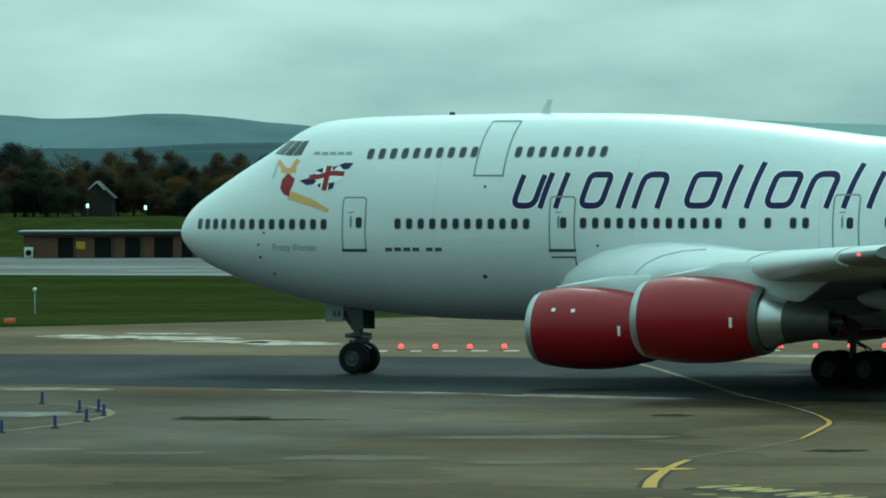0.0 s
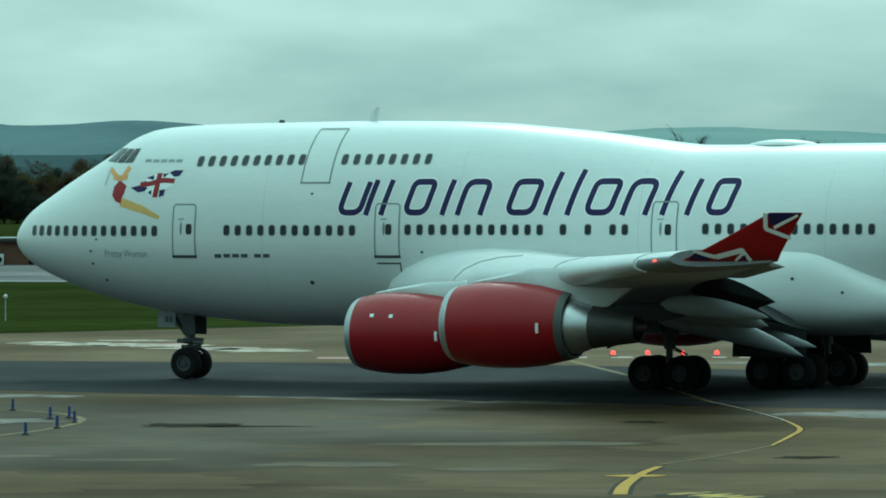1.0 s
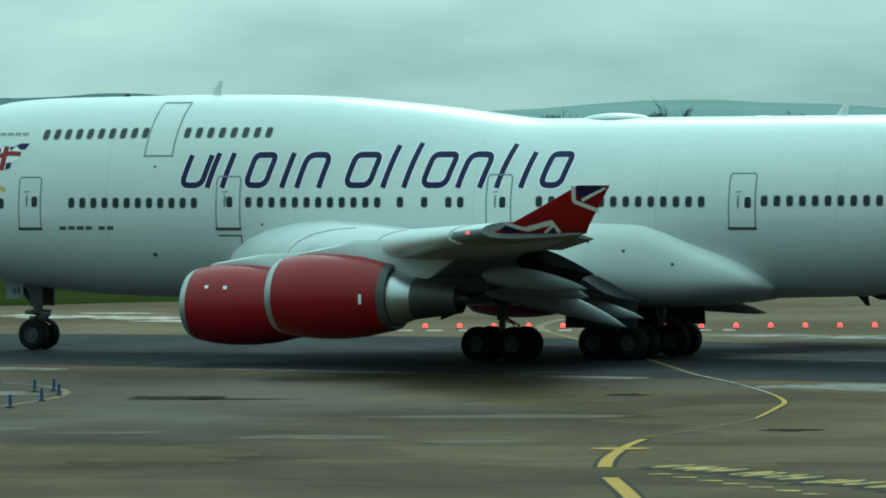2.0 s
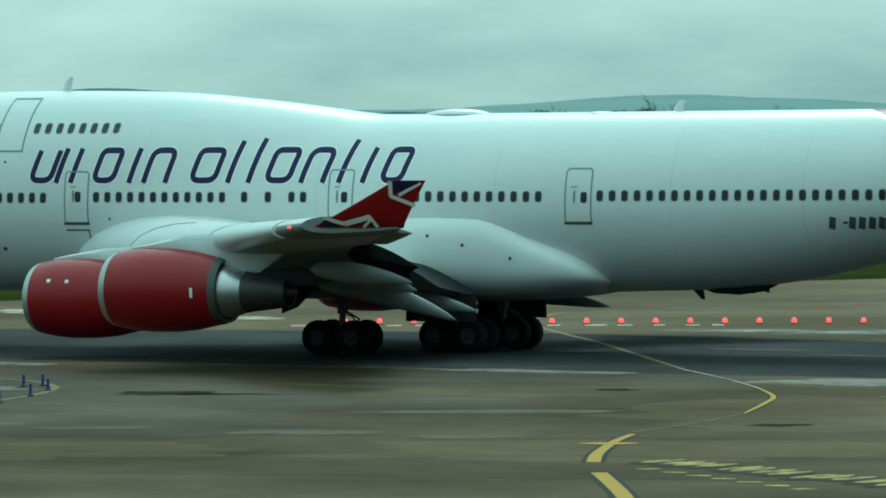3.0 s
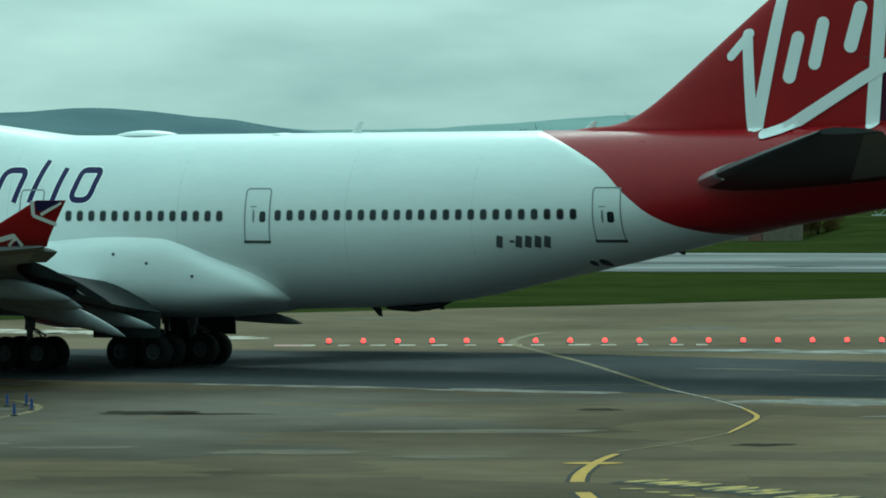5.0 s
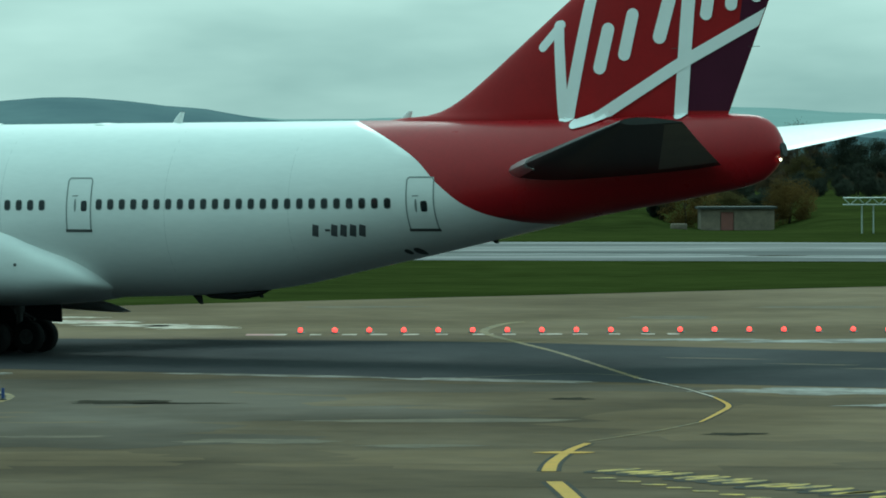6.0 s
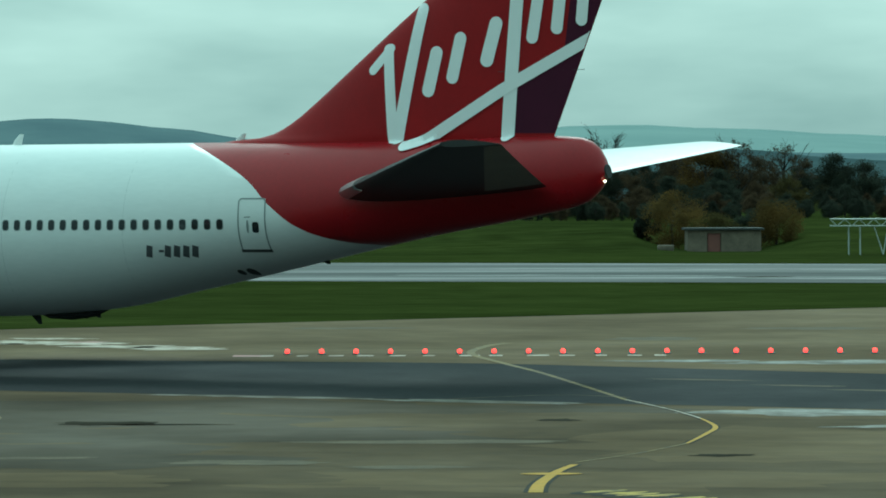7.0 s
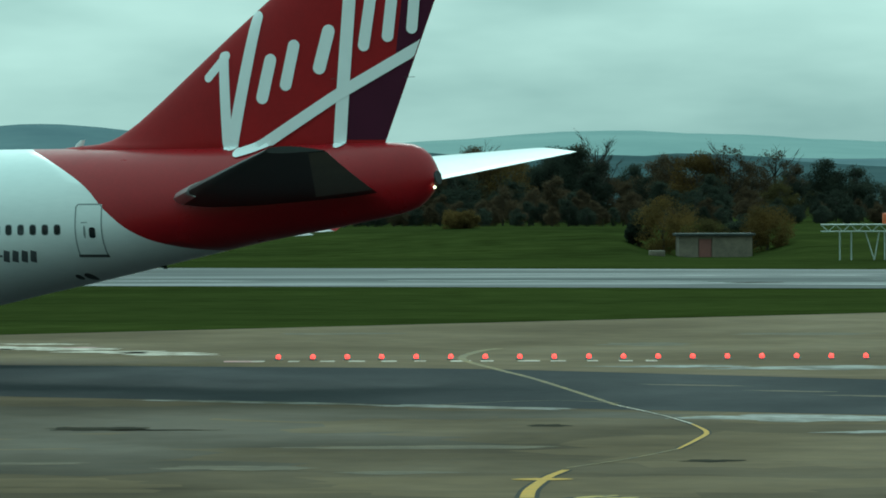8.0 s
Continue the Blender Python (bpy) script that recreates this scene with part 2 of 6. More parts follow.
# leaf tones lifted, the green turned bluish: distance haze put into the colour
LEAF = {
    "brown": material("brown_leaves", (0.088, 0.062, 0.036), 0.9, other=(0.052, 0.04, 0.027), scale=0.45, amount=1.3, per_piece=0.25, spec=0.0),
    "green": material("hazed_dark_green_leaves", (0.046, 0.053, 0.039), 0.9, other=(0.031, 0.036, 0.028), scale=0.45, amount=1.3, per_piece=0.3, spec=0.0),
    "rust": material("rusty_leaves", (0.13, 0.083, 0.029), 0.9, other=(0.08, 0.053, 0.022), scale=0.45, amount=1.3, per_piece=0.2, spec=0.0),
    "gold": material("golden_brown_leaves", (0.150, 0.097, 0.033), 0.9, other=(0.085, 0.060, 0.024), scale=0.45, amount=1.3, per_piece=0.2, spec=0.0),
    "olive": material("olive_leaves", (0.092, 0.076, 0.03), 0.9, other=(0.056, 0.048, 0.022), scale=0.45, amount=1.3, per_piece=0.25, spec=0.0),
}
for leaf in LEAF.values():
    nt = leaf.node_tree
    bsdf, out = nt.nodes["Principled BSDF"], nt.nodes["Material Output"]
    glow, mix = nt.nodes.new("ShaderNodeBsdfTranslucent"), nt.nodes.new("ShaderNodeMixShader")
    mix.inputs["Fac"].default_value = 0.5
    nt.links.new(bsdf.inputs["Base Color"].links[0].from_socket, glow.inputs["Color"])
    nt.links.new(bsdf.outputs["BSDF"], mix.inputs[1])
    nt.links.new(glow.outputs["BSDF"], mix.inputs[2])
    nt.links.new(mix.outputs["Shader"], out.inputs["Surface"])
# distance haze is put into the base colours, paler with each ridge
HILL = [material("moor_near_haze", (0.065, 0.09, 0.095), 1.0, other=(0.045, 0.068, 0.075), scale=0.012, amount=1.3, stretch=(1, 1, 4), spec=0.0),
        material("moor_mid_haze", (0.135, 0.180, 0.192), 1.0, other=(0.098, 0.135, 0.152), scale=0.010, amount=1.5, stretch=(1, .3, 2), spec=0.0),
        material("moor_far_haze", (0.245, 0.315, 0.305), 1.0, other=(0.20, 0.268, 0.265), scale=0.008, amount=1.2, stretch=(1, 1, 4), spec=0.0)]
RED_LAMP = material("red_stop_light", (1.0, 0.045, 0.040), emit=5.0)
WARM_LAMP = material("warm_tail_light", (1.0, 0.86, 0.55), emit=7.0)
WHITE_LAMP = material("white_lamp", (0.95, 1.0, 0.95), emit=1.6)
NAV_RED = material("red_wingtip_light", (1.0, 0.08, 0.06), emit=3.0)


# ---- mesh helpers ----
def finish(bm, name, mats, parent=None, smooth=True, angle=40):
    me = bpy.data.meshes.new(name)
    bm.normal_update()
    bm.to_mesh(me)
    bm.free()
    for m in (mats if isinstance(mats, (list, tuple)) else [mats]):
        me.materials.append(m)
    if smooth:
        me.shade_smooth()
        me.set_sharp_from_angle(angle=radians(angle))
    ob = new(name, me)
    if parent is not None:
        ob.parent = parent
    return ob


def part(name, bm, mats, parent, label="", smooth=True, angle=40):
    return tagged(finish(bm, name, mats, parent, smooth, angle), label=label)


def pchip(xs, ys):
    """A smooth curve through points that never overshoots."""
    xs, ys = np.array(xs, float), np.array(ys, float)
    h, d = np.diff(xs), np.diff(ys) / np.diff(xs)
    m = np.zeros(len(xs))
    m[0], m[-1] = d[0], d[-1]
    for i in range(1, len(xs) - 1):
        if d[i - 1] * d[i] > 0:
            w1, w2 = 2 * h[i] + h[i - 1], h[i] + 2 * h[i - 1]
            m[i] = (w1 + w2) / (w1 / d[i - 1] + w2 / d[i])

    def value(x):
        x = min(max(x, xs[0]), xs[-1])
        i = min(int(np.searchsorted(xs, x, side="right")) - 1, len(xs) - 2)
        t = (x - xs[i]) / h[i]
        return float(ys[i] * (1 + 2 * t) * (1 - t) ** 2 + m[i] * h[i] * t * (1 - t) ** 2 + ys[i + 1] * t * t * (3 - 2 * t) - m[i + 1] * h[i] * t * t * (1 - t))
    return value


def loft(bm, rings, closed=True, caps=True, mat_index=0):
    rows = [[bm.verts.new(v) for v in ring] for ring in rings]
    n = len(rows[0])
    for a, b in zip(rows, rows[1:]):
        for i in range(n if closed else n - 1):
            j = (i + 1) % n
            f = bm.faces.new((a[i], a[j], b[j], b[i]))
            f.material_index = mat_index
    if caps and closed:
        for row, flip in ((rows[0], True), (rows[-1], False)):
            f = bm.faces.new(row[::-1] if flip else row)
            f.material_index = mat_index
    return rows


def box(bm, x0, x1, y0, y1, z0, z1, bevel=0.0, m=None):
    vs = [bm.verts.new((x, y, z)) for z in (z0, z1) for y in (y0, y1) for x in (x0, x1)]
    fs = [bm.faces.new([vs[i] for i in q]) for q in ((0, 2, 3, 1), (4, 5, 7, 6), (0, 1, 5, 4), (2, 6, 7, 3), (0, 4, 6, 2), (1, 3, 7, 5))]
    if bevel:
        es = list({e for f in fs for e in f.edges})
        r = bmesh.ops.bevel(bm, geom=es, offset=bevel, segments=2, affect="EDGES", profile=0.5)
        vs = list({v for f in r["faces"] for v in f.verts} | {v for v in vs if v.is_valid})
    if m is not None:
        bmesh.ops.transform(bm, matrix=m, verts=[v for v in vs if v.is_valid])


def tube(bm, pts, radii, seg=10, caps=True, mat_index=0):
    pts = [Vector(p) for p in pts]
    radii = radii if isinstance(radii, (list, tuple)) else [radii] * len(pts)
    rings = []
    for i, p in enumerate(pts):
        d = (pts[min(i + 1, len(pts) - 1)] - pts[max(i - 1, 0)]).normalized()
        up = Vector((0, 0, 1)) if abs(d.z) < 0.9 else Vector((1, 0, 0))
        a = d.cross(up).normalized()
        b = d.cross(a)
        rings.append([p + (a * math.cos(t) + b * math.sin(t)) * radii[i] for t in (2 * math.pi * k / seg for k in range(seg))])
    loft(bm, rings, caps=caps, mat_index=mat_index)


def lathe(bm, profile, axis_y, axis_z, seg=40, caps=False, mat_index=0):
    """Turn (x, radius) pairs about a fore-and-aft axis."""
    loft(bm, [[(x, axis_y + r * math.sin(t), axis_z + r * math.cos(t)) for t in (2 * math.pi * k / seg for k in range(seg))] for x, r in profile],
         caps=caps, mat_index=mat_index)


# ---- ground ----
def grass_edge(x):
    return 340 + 0.9 * x


def runway_near(x):
    return 460 - 0.38 * x


def runway_far(x):
    return 553 - 0.38 * x


def step(a, b, v):
    t = min(max((v - a) / (b - a), 0), 1)
    return t * t * (3 - 2 * t)


SHED = (33.8, 627.0)


def ground_height(x, y):
    """Flat field, and a low grassed bank beyond the runway with a bay cut in it for the shed."""
    far = runway_far(x)
    z = 2.55 * step(far + 52, far + 125, y) + 0.35 * noise.noise((x * 0.03, y * 0.02, 0)) * step(far + 40, far + 100, y)
    left = step(-22, -34, x)
    z = z * (1 - left) + left * 3.2 * step(far + 22, far + 34, y)
    if y < 700:
        bay = max(0.0, 1 - abs(x - SHED[0]) / 9.0) if y < 645 else 0
        z *= 1 - step(0, 0.6, bay)
    return z - 2.0 * step(760, 1100, y)


def build_ground():
    xs = [-4000, -2000, -900, -400, -200] + list(np.arange(-110, 111, 3.0)) + [200, 400, 900, 2000, 4000]
    ys = [-600, -100, 60, 140, 200, 260, 320, 380, 440, 500, 540] + list(np.arange(560, 790, 6.0)) + [850, 950, 1100, 1500, 2500, 4600]
    bm = bmesh.new()
    rows = [[bm.verts.new((x, y, ground_height(x, y))) for x in xs] for y in ys]
    for a, b in zip(rows, rows[1:]):
        for i in range(len(xs) - 1):
            bm.faces.new((a[i], a[i + 1], b[i + 1], b[i]))
    return tagged(finish(bm, "ground", GRASS), "flat airfield of short damp grass with a low bank", "ground", kind="structure")


def sheet(name, poly, z, mats, label="", category="", kind="structure", parent=None, div=0):
    bm = bmesh.new()
    f = bm.faces.new([bm.verts.new((x, y, z)) for x, y in poly])
    if f.calc_area() and f.normal.z < 0:
        f.normal_flip()
    bmesh.ops.recalc_face_normals(bm, faces=bm.faces)
    ob = finish(bm, name, mats, parent, smooth=False)
    return tagged(ob, label, category, kind=kind)


def ribbon(name, pts, half, z, mats, label="", category="", parent=None, kind="structure"):
    """A painted line along smoothed points; half: its half width along the way."""
    pts = [Vector((x, y)) for x, y in pts]
    fine = []
    for i in range(len(pts) - 1):
        p0, p1, p2, p3 = pts[max(i - 1, 0)], pts[i], pts[i + 1], pts[min(i + 2, len(pts) - 1)]
        for k in range(10):
            t = k / 10
            fine.append(0.5 * (2 * p1 + (p2 - p0) * t + (2 * p0 - 5 * p1 + 4 * p2 - p3) * t * t + (3 * p1 - p0 - 3 * p2 + p3) * t ** 3))
    fine.append(pts[-1])
    bm = bmesh.new()
    last = None
    for i, p in enumerate(fine):
        d = (fine[min(i + 1, len(fine) - 1)] - fine[max(i - 1, 0)]).normalized()
        n = Vector((-d.y, d.x))
        h = half(i / (len(fine) - 1)) if callable(half) else half
        pair = [bm.verts.new((*(p + n * h), z)), bm.verts.new((*(p - n * h), z))]
        if last:
            bm.faces.new((last[0], last[1], pair[1], pair[0]))
        last = pair
    bmesh.ops.recalc_face_normals(bm, faces=bm.faces)
    if bm.faces[:] and sum(f.normal.z for f in bm.faces) < 0:
        bmesh.ops.reverse_faces(bm, faces=bm.faces)
    return tagged(finish(bm, name, mats, parent, smooth=False), label, category, kind=kind)


def blotch(name, x, y, rx, ry, z, mats, label, category, seed, ragged=0.35, turn=0.0):
    """An irregular flat patch on the ground."""
    rnd = random.Random(seed)
    n = 40
    bm = bmesh.new()
    ring = []
    for k in range(n):
        t = 2 * math.pi * k / n
        r = 1 + ragged * noise.noise((math.cos(t) * 1.7 + seed * 3.1, math.sin(t) * 1.7, seed)) + ragged * 0.5 * noise.noise((math.cos(t) * 5 + seed, math.sin(t) * 5, 4.0)) + rnd.uniform(-0.05, 0.05)
        px, py = rx * r * math.cos(t), ry * r * math.sin(t)
        ring.append(bm.verts.new((x + px * math.cos(turn) - py * math.sin(turn), y + px * math.sin(turn) + py * math.cos(turn), z)))
    bm.faces.new(ring)
    bmesh.ops.recalc_face_normals(bm, faces=bm.faces)
    for f in bm.faces:
        if f.normal.z < 0:
            f.normal_flip()
    return tagged(finish(bm, name, mats, smooth=False), label, category, kind="structure")


STRIP_FAR = [(-170, 298), (-22, 271.3), (-8, 266.8), (3, 262.6), (12, 254.3), (20, 246.4), (170, 110)]


def strip_near(x):
    return 221.4 - 0.69 * x


def build_paving():
    L = 170
    sheet("pavement_apron", [(-500, -500), (500, -500), (500, grass_edge(60) + 20), (60, grass_edge(60)), (-60, grass_edge(-60)), (-500, grass_edge(-60) - 60)], 0.02, CONCRETE,
          "damp stained concrete apron with faded joints", "apron")
    bm = bmesh.new()
    far = pchip(*zip(*STRIP_FAR))
    rows = [(bm.verts.new((x, strip_near(x), .026)), bm.verts.new((x, far(x), .026))) for x in [-L, -90, -50] + list(range(-30, 31, 3)) + [50, 90, L]]
    for a, b in zip(rows, rows[1:]):
        bm.faces.new((a[0], b[0], b[1], a[1]))
    tagged(finish(bm, "road_taxiway", ASPHALT, smooth=False), "dark damp asphalt taxiway strip across the apron", "taxiway", kind="structure")
    bm = bmesh.new()
    rows = [(bm.verts.new((x, far(x) + .3, .0212)), bm.verts.new((x, grass_edge(x) - .5, .0212))) for x in list(range(-42, 61, 3))]
    for a, b in zip(rows, rows[1:]):
        bm.faces.new((a[0], b[0], b[1], a[1]))
    tagged(finish(bm, "pavement_far_bay", PALE_AREA, smooth=False), "paler weathered concrete between taxiway and grass", "apron", kind="structure")
    sheet("road_runway", [(-900, runway_near(-900)), (900, runway_near(900)), (900, runway_far(900)), (-900, runway_far(-900))], 0.02, RUNWAY,
          "wet grey asphalt runway reflecting the sky", "runway")


LINE = [(5.6, 292.8), (4.5, 287.5), (3.65, 276), (4.95, 260.8), (6.28, 247.5), (8.37, 219.8), (9.56, 210.4), (10.2, 202.8), (10.33, 196.2), (9.75, 190.8), (8.85, 184.2), (7.1, 177.8), (5.16, 172.4)]
BROAD = [(5.12, 171.2), (4.6, 167.8), (4.15, 163.6), (3.85, 160), (3.68, 156.3)]
BROAD_ON = [(3.70, 151.4), (3.83, 148), (3.93, 145), (4.0, 142.5), (4.1, 137)]


def build_markings():
    for pts, half in ((LINE[5:11], .15), (BROAD, lambda u: .2 + .12 * u), (BROAD_ON, .34)):
        ribbon("trim_line_border", pts, half, 0.030, BLACK_LINE, "black border of the yellow taxi line", "ground marking")
    ribbon("trim_taxi_line", LINE[0:6], lambda u: .24 - .14 * u, 0.034, YELLOW_WORN, "worn yellow taxi line on asphalt", "ground marking")
    ribbon("trim_taxi_line", LINE[5:8], 0.05, 0.034, PALE_WORN, "pale worn taxi line", "ground marking")
    ribbon("trim_taxi_line", LINE[7:11], lambda u: .05 + .04 * math.sin(math.pi * u), 0.034, YELLOW, "yellow taxi line bending on the apron", "ground marking")
    ribbon("trim_taxi_line", LINE[10:13], 0.05, 0.034, YELLOW_WORN, "worn yellow taxi line on concrete", "ground marking")
    ribbon("trim_taxi_line", BROAD, lambda u: .11 + .08 * u, 0.034, YELLOW, "broad yellow taxi line", "ground marking")
    ribbon("trim_taxi_line", BROAD_ON, 0.20, 0.034, YELLOW, "broad yellow taxi line", "ground marking")
    ribbon("trim_cross_bar", [(3.5, 165.9), (5.15, 165.9)], lambda u: .08 + .5 * math.sin(math.pi * u), 0.038, YELLOW, "yellow cross bar on the taxi line", "ground marking")
    ribbon("trim_branch_line", [(8.6, 221.7), (6.4, 224.5), (3.6, 222.5), (0.2, 218)], 0.10, 0.033, PALE_CONCRETE, "pale worn line on asphalt", "ground marking")
    # hatched keep-clear area
    rnd = random.Random(3)
    for k in range(16):
        x, y = 5.0 + 0.42 * k + rnd.uniform(-.12, .12), 157.2 - 0.86 * k + rnd.uniform(-.5, .5)
        ribbon("trim_hatch_shadow", [(x - 0.25, y - 1.9), (x + .35, y - 1.0), (x + 1.05, y - .2)], lambda u: .12 + .5 * math.sin(math.pi * u), 0.030 + .0001 * k, BLACK_LINE, "black border of a hatch bar", "ground marking")
        ribbon("trim_hatch", [(x - 0.05, y - 1.2), (x + .5, y - .5), (x + 1.05, y + rnd.uniform(0, .5))], lambda u: .06 + .26 * math.sin(math.pi * u), 0.034, HATCH, "worn yellow hatch bar", "ground marking")
    for k in range(7):
        x, y = 4.75 + .55 * k, 152.9 - 1.5 * k
        ribbon("trim_hatch", [(x, y + .3), (x + .22, y), (x + .46, y - .3)], lambda u: .05 + .25 * math.sin(math.pi * u), 0.034, HATCH, "worn yellow hatch dash", "ground marking")
    # painted panels beside the stop bar
    sheet("trim_red_panel", [(-6.9, 272.6), (-5.2, 272.4), (-5.2, 274.8), (-6.9, 275.0)], 0.030, RED_PAINT_GROUND, "worn red painted panel", "ground marking")
    rnd = random.Random(7)
    for k in range(13):
        x = -5.6 + 1.45 * k + rnd.uniform(-.2, .2)
        w = rnd.uniform(0.45, 1.0)
        y = 273.6 - 0.05 * x
        sheet("trim_white_bar", [(x, y - 1.1), (x + w, y - 1.15), (x + w + .05, y + .6), (x + .05, y + .65)], 0.031, PALE_WORN, "worn white painted bar", "ground marking")
    # kerbed island with its yellow edge line
    isl = [(-24, 214.5), (-17.2, 214.4), (-14.6, 212.0), (-13.25, 207.5), (-12.95, 203.5), (-13.4, 198.8), (-14.6, 193.8), (-16.5, 190), (-24, 186)]
    ribbon("trim_island_line", isl, 0.13, 0.034, YELLOW_WORN, "worn yellow edge line of an island", "ground marking")
    blotch("trim_puddle", -16.2, 204.6, 2.4, 2.3, 0.032, PUDDLE, "shallow puddle reflecting bright sky", "puddle", 4)
    blotch("trim_puddle", -18.5, 229.0, 5.0, 1.6, 0.029, PUDDLE, "shallow puddle reflecting bright sky", "puddle", 5, turn=-.6)
    # broad damp areas
    for x, y, rx, ry, seed, turn in ((-15, 206, 13, 15, 61, -.3), (-3.5, 213.5, 9, 5.5, 62, -.6), (-6, 192, 9, 6, 63, .1), (-21, 186, 9, 7, 64, 0), (6.5, 211, 5, 3, 65, -.6), (-12, 176, 9, 7, 66, .1)):
        blotch("trim_damp_area", x, y, rx, ry, 0.0215 + 0.0004 * (seed - 60), DAMP, "broad dark damp area of concrete", "ground patch", seed, .6, turn)
    for x, y, rx, ry, seed, turn in ((14, 182, 8, 13, 71, .1), (5, 163, 9, 6, 72, 0), (18, 206, 7, 6, 73, -.5), (16, 300, 9, 14, 74, .3), (-14, 163, 8, 6, 75, 0)):
        blotch("trim_pale_area", x, y, rx, ry, 0.0205 + 0.0002 * (seed - 70), PALE_AREA, "broad paler weathered area of concrete", "ground patch", seed, .6, turn)
    # stains and wet or dry patches
    for x, y, rx, ry, m, lab, seed, turn in (
            (-9.3, 200.6, 1.7, 1.5, OIL, "dark oil stain on concrete", 11, 0), (-7.3, 199.4, 1.9, .55, OIL, "dark oil stain on concrete", 12, -.1), (5.5, 202.0, .7, .9, OIL, "dark oil stain on concrete", 13, 0),
            (-17.8, 178.5, .32, 1.0, OIL, "small dark stain", 14, 0), (-13.5, 179, 1.6, .7, PALE_CONCRETE, "pale dry patch", 15, 0), (-10, 176.5, 1.8, .7, PALE_CONCRETE, "pale dry patch", 16, 0),
            (-4, 173, 2.2, 1.2, PALE_CONCRETE, "pale dry patch", 17, 0), (0.5, 170, 1.6, 1.0, PALE_CONCRETE, "pale dry patch", 18, 0),
            (14.0, 207.5, 3.8, 2.6, PUDDLE, "wet sheen on concrete", 19, -.5), (17.5, 196.5, 3.4, 1.4, PUDDLE, "wet sheen on concrete", 20, .3), (3.0, 218.6, 4.6, .9, PUDDLE, "wet sheen along asphalt edge", 21, -.6),
            (-4.5, 224.0, 5.0, .8, PUDDLE, "wet sheen along asphalt edge", 22, -.6), (20.0, 262.0, 5.0, 3.0, PUDDLE, "wet sheen on concrete", 23, .1), (12.5, 264.5, 3.0, 1.6, PUDDLE, "wet sheen on concrete", 24, 0),
            (21.5, 318, 3.5, 2.5, PALE_CONCRETE, "pale dry patch", 25, 0), (13, 300, 2.2, 3, PALE_CONCRETE, "pale dry patch", 26, 0), (-2.0, 322, 3, 2, PALE_CONCRETE, "pale dry patch", 27, 0),
            (12.2, 240.5, 2.3, .5, PALE_CONCRETE, "pale worn streak on asphalt", 28, -.6), (15.5, 233.5, 2.0, .5, PALE_CONCRETE, "pale worn streak on asphalt", 29, -.6), (18, 228, 2.2, .5, PALE_CONCRETE, "pale worn streak on asphalt", 30, -.6),
            (9.5, 176.5, .9, .8, OIL, "dark oil stain", 33, 0), (1.5, 186, 4, 1.2, PALE_CONCRETE, "pale dry patch", 34, 0)):
        blotch("trim_ground_patch", x, y, rx, ry, 0.027 if m is not OIL else 0.029, m, lab, "ground patch", seed, 0.55, turn)
    for x, y, rx, ry, seed in ((-18.5, 297.5, 2.6, 1.5, 41), (-15.2, 294.8, 2.3, 1.3, 42), (-12.6, 289.5, 2.0, 1.2, 43), (-9.6, 285.0, 1.7, 1.0, 44), (-20.6, 300.5, 1.4, 1.0, 45), (-16.5, 303.5, 1.8, .8, 46), (-10.5, 288.2, 1.6, .8, 47)):
        blotch("trim_worn_paint", x, y, rx * 1.15, ry * 1.7, 0.031, PALE_WORN, "worn white painted patch on concrete", "ground marking", seed, 0.75, -.3)
    blotch("trim_red_worn", -14.4, 297.2, 1.0, 1.0, 0.033, RED_PAINT_GROUND, "worn red painted patch", "ground marking", 48, .5)
    # long joints between the concrete bays
    for k in range(16):
        y = 150 + 9.5 * k + (k * 37 % 5) * .4
        ribbon("trim_joint", [(-60, y + 16), (0, y), (60, y - 16)], 0.05, 0.025, DAMP, "dark sealed joint in concrete", "joint")
    # runway paint and standing water
    for x0, x1, v, seed in ((-60, -22, .62, 51), (-36, -8, .75, 52), (0, 26, .70, 53), (20, 52, .8, 54), (6, 44, .35, 55), (38, 70, .55, 56)):
        xm = (x0 + x1) / 2
        blotch("trim_runway_water", xm, runway_far(xm) * (1 - v) + runway_near(xm) * v, (x1 - x0) / 2, 4.2, 0.026, RUNWAY_WET, "shallow water lying on the runway", "puddle", seed, .5, -.363)
    blotch("trim_runway_stain", 28.5, 473, 2.3, 2.0, 0.03, OIL, "dark stain on the runway", "ground patch", 57)


def build_stop_lights():
    """Flush red stop-bar lights in a row."""
    light = tagged(new("stop_light"), "lit red stop-bar light set in concrete", "stop light", "stop bar lights")
    bm = bmesh.new()
    loft(bm, [[(r * math.cos(a), r * math.sin(a), z) for a in (2 * math.pi * k / 16 for k in range(16))] for r, z in ((.20, .0), (.20, .03), (.15, .06))])
    part("housing", bm, DARK_METAL, light, "dark metal ring")
    bm = bmesh.new()
    bmesh.ops.create_uvsphere(bm, u_segments=14, v_segments=8, radius=.11, matrix=Matrix.Translation((0, 0, .14)))
    part("lens", bm, RED_LAMP, light, "glowing red lens")
    for k in range(1, 27):
        x = -4.53 + 1.533 * k
        copy_thing(light, pose(x, 275.6 - 0.05 * x, 0.02))
    light.matrix_basis = pose(-4.53, 275.8, 0.02)


